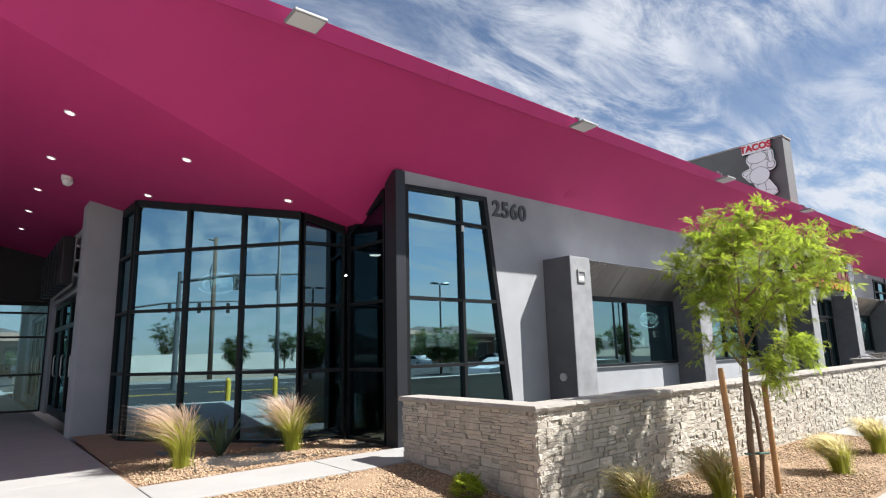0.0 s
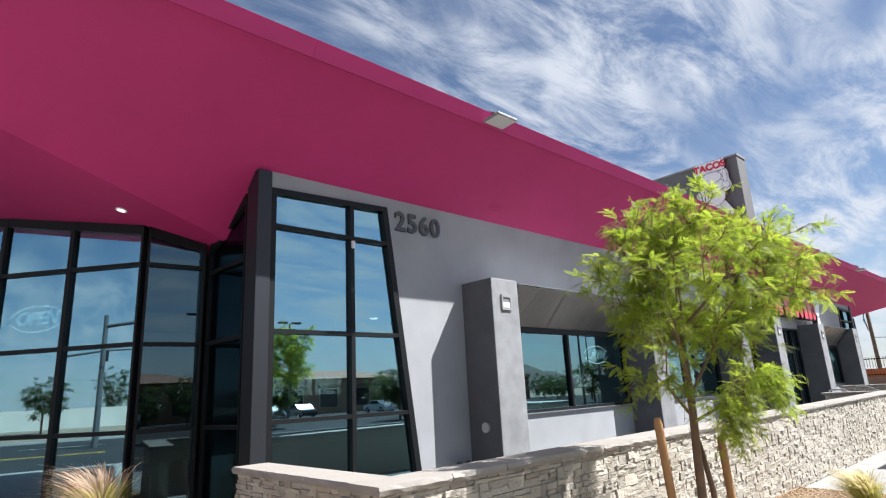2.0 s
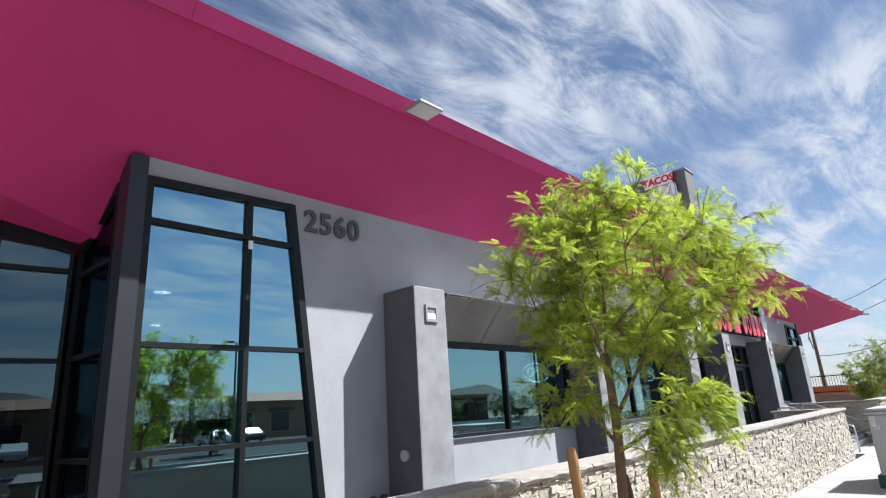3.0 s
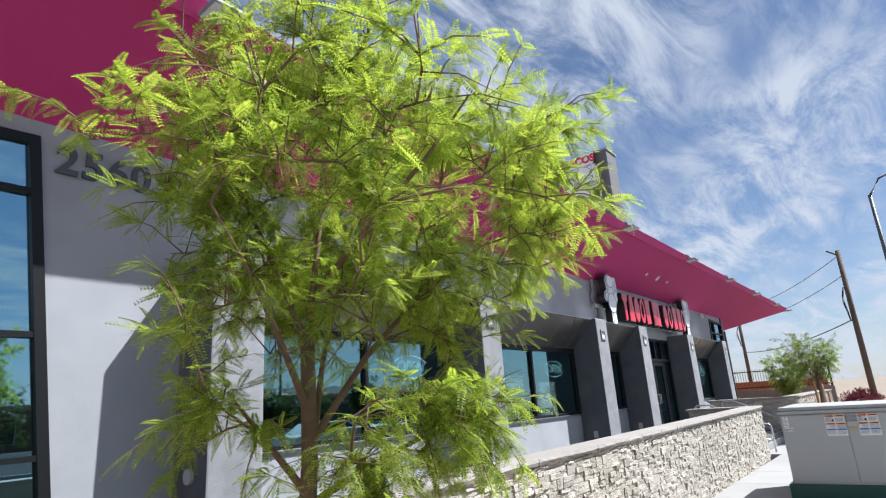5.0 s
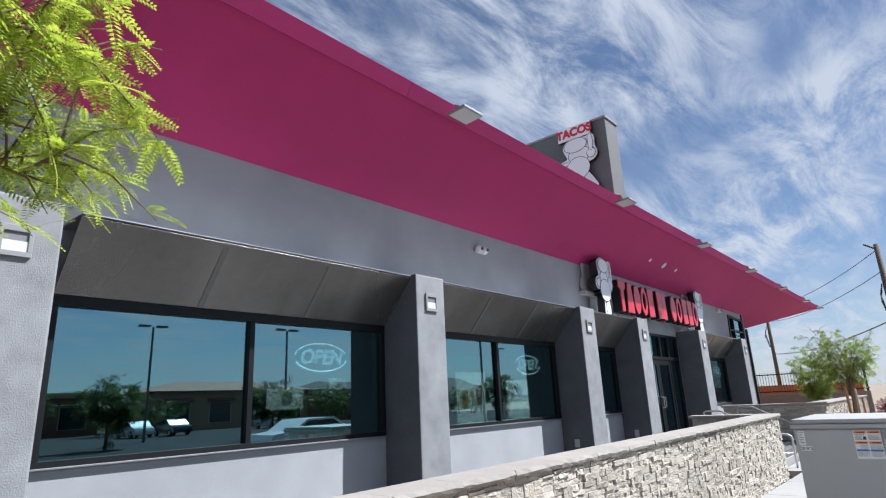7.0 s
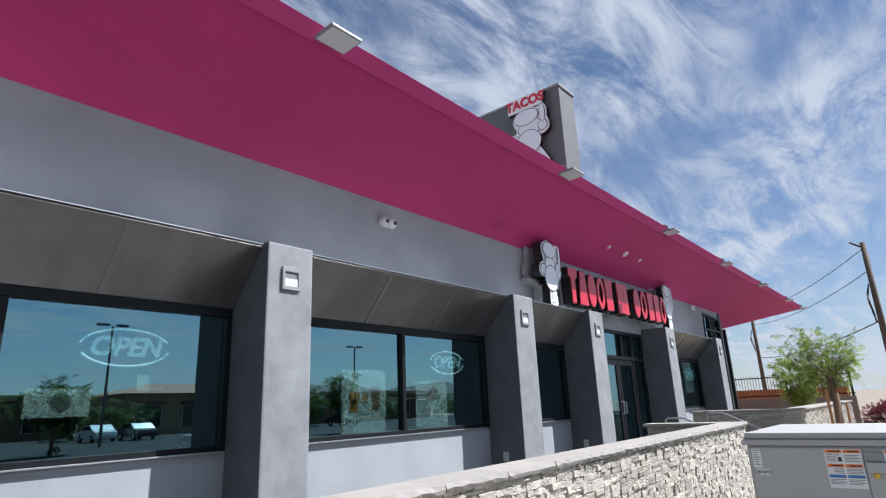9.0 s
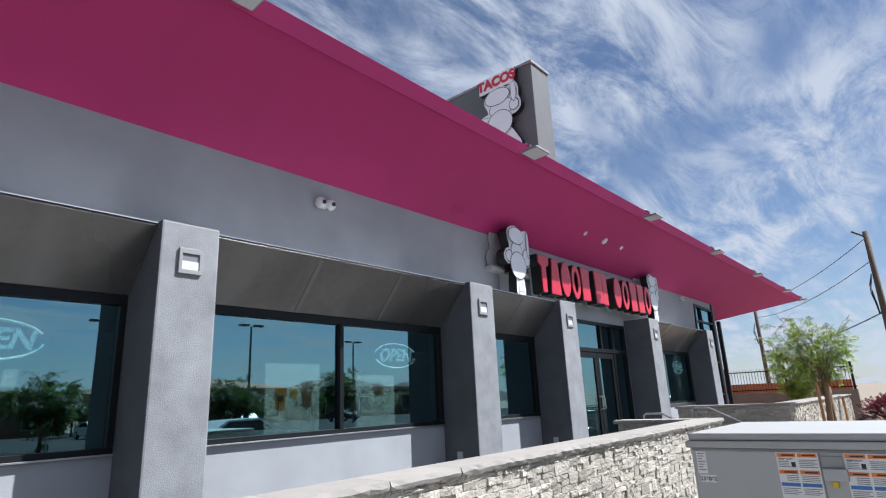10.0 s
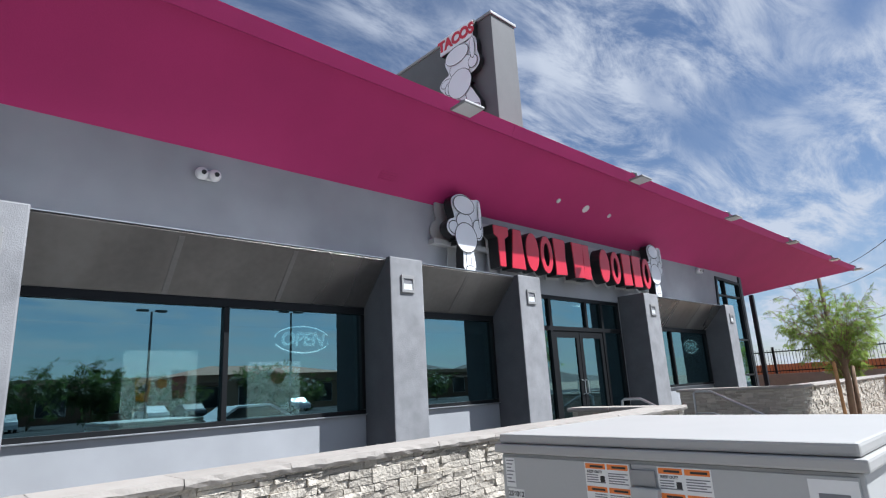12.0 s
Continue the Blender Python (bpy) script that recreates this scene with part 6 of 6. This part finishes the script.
def poster(x0, x1, z0, z1, label, shapes):
    s = tagged(empty("poster"), label, "poster", "window posters")
    bm = bmesh.new()
    cuboid(bm, x0, x1, WY + 0.06, WY + 0.064, z0, z1)
    part("sheet", bm, PAPER, s)
    for mat, pts in shapes:
        bm = bmesh.new()
        solid(bm, [(x, WY + 0.0565, z) for x, z in pts], (0, 0.003, 0))
        part("print", bm, mat, s)


def cup(x, z, w, h):
    return [(x - w * 0.36, z), (x + w * 0.36, z), (x + w * 0.5, z + h), (x - w * 0.5, z + h)]


poster(14.3, 15.04, 0.995, 1.76, "pale window poster with orange and maroon cups", [(CUP_ORANGE, cup(14.5, 1.24, 0.16, 0.24)), (CUP_MAROON, cup(14.86, 1.26, 0.17, 0.3)), (LABEL_WHITE, oval(14.5, 1.37, 0.05, 0.04, 12)), (CUP_ORANGE, oval(14.68, 1.42, 0.055, 0.055, 12))])
poster(15.62, 16.3, 0.995, 1.635, "pale window poster with a dark red disc", [(CUP_MAROON, oval(16.0, 1.46, 0.095, 0.095, 20))])
poster(11.05, 11.53, 1.31, 1.54, "small white window notice with a round emblem", [(GREY_INK, oval(11.31, 1.43, 0.08, 0.08, 16))])
poster(11.9, 12.17, 1.52, 1.66, "small white window notice with a dark mark", [(GREY_INK, oval(12.08, 1.59, 0.04, 0.04, 12))])
for x, w in ((5.02, 0.2), (5.41, 0.19), (5.65, 0.27), (5.95, 0.11)):
    poster(x, x + w, 1.385, 1.6, "small white window notice", [])


def dining_tables():
    for k, (x, y) in enumerate(((9.8, 8.2), (11.6, 8.2), (14.2, 8.2), (16.2, 8.2), (26.0, 8.2), (6.2, 8.3))):
        t = tagged(empty("dining_table"), "dark square dining table beside the window", "table", "dining tables")
        bm = bmesh.new()
        cuboid(bm, x - 0.38, x + 0.38, y - 0.38, y + 0.38, 0.72, 0.76, 0.008)
        part("tabletop", bm, DARK_WALL, t)
        bm = bmesh.new()
        tube(bm, [(x, y, 0.02), (x, y, 0.72)], 0.04, 10)
        part("pedestal", bm, FRAME, t)
        bm = bmesh.new()
        disc(bm, (x, y, 0.0), (0, 0, 1), 0.28, 0.02)
        part("foot_plate", bm, FRAME, t)


dining_tables()


def ceiling_lamp(x, y):
    c = tagged(empty("ceiling_light"), "lit round light in the dining room ceiling", "ceiling light", "dining room lights")
    bm = bmesh.new()
    disc(bm, (x, y, 3.3), (0, 0, -1), 0.13, 0.03)
    part("rim", bm, WHITE_PLASTIC, c)
    bm = bmesh.new()
    disc(bm, (x, y, 3.269), (0, 0, -1), 0.11, 0.006)
    part("diffuser", bm, LAMP_ON, c)


for x in (6.2, 9.5, 11.6, 14.0, 15.4, 16.8, 22.5, 26.5):
    ceiling_lamp(x, 9.6)
    ceiling_lamp(x + 1.0, 12.5)


def sheet_on_glass(p, q, s0, s1, z0, z1, emblem):
    """A white notice behind the glass of a glazed run from p to q."""
    p, q = Vector((*p, 0)), Vector((*q, 0))
    d = (q - p).normalized()
    n = Vector((d.y, -d.x, 0))
    t = tagged(empty("poster"), "small white notice behind the entrance glazing", "poster", "window posters")
    bm = bmesh.new()
    a, b = p + d * s0 - n * 0.034, p + d * s1 - n * 0.034
    solid(bm, [a + Vector((0, 0, z0)), b + Vector((0, 0, z0)), b + Vector((0, 0, z1)), a + Vector((0, 0, z1))], -n * 0.004)
    part("sheet", bm, PAPER, t)
    if emblem:
        bm = bmesh.new()
        c = (a + b) / 2 + Vector((0, 0, (z0 + z1) / 2)) + n * 0.0005
        disc(bm, c, n, 0.09, 0.002, 18)
        part("emblem", bm, INK, t, "round black emblem")


A, B = (2.06, 10.72), (3.98, 8.33)
sheet_on_glass(A, B, 2.12, 2.5, 1.40, 1.70, False)
sheet_on_glass(A, B, 2.56, 2.98, 1.40, 1.70, True)
sheet_on_glass((4.02, 8.33), (4.72, 8.25), 0.08, 0.36, 1.40, 1.70, True)


def hose_connection():
    """The twin capped inlet low on the wall behind the stone wall."""
    h = tagged(empty("hose_inlet"), "black twin hose inlet with caps on the wall", "hose inlet")
    bm = bmesh.new()
    disc(bm, (7.87, WY - 0.001, 0.22), (0, -1, 0), 0.12, 0.02, 20)
    part("wall_plate", bm, BLACK_PLASTIC, h)
    for dx in (-0.09, 0.09):
        bm = bmesh.new()
        tube(bm, [(7.87, WY - 0.02, 0.22), (7.87 + dx, WY - 0.12, 0.24), (7.87 + dx, WY - 0.15, 0.30)], [0.05, 0.055, 0.06], 12)
        inlet = part("inlet", bm, BLACK_PLASTIC, h)
        bm = bmesh.new()
        tube(bm, [(7.87 + dx, WY - 0.15, 0.30), (7.87 + dx, WY - 0.16, 0.35), (7.87 + dx, WY - 0.165, 0.39)], [0.068, 0.068, 0.03], 12)
        part("cap", bm, BLACK_PLASTIC, inlet)


hose_connection()
bm = bmesh.new()
cuboid(bm, 6.12, 6.17, WY - 0.06, WY - 0.033, 3.26, 3.36, 0.006)
tagged(finish("door_sensor", bm, WHITE_PLASTIC), "small white sensor box on the window mullion", "sensor")
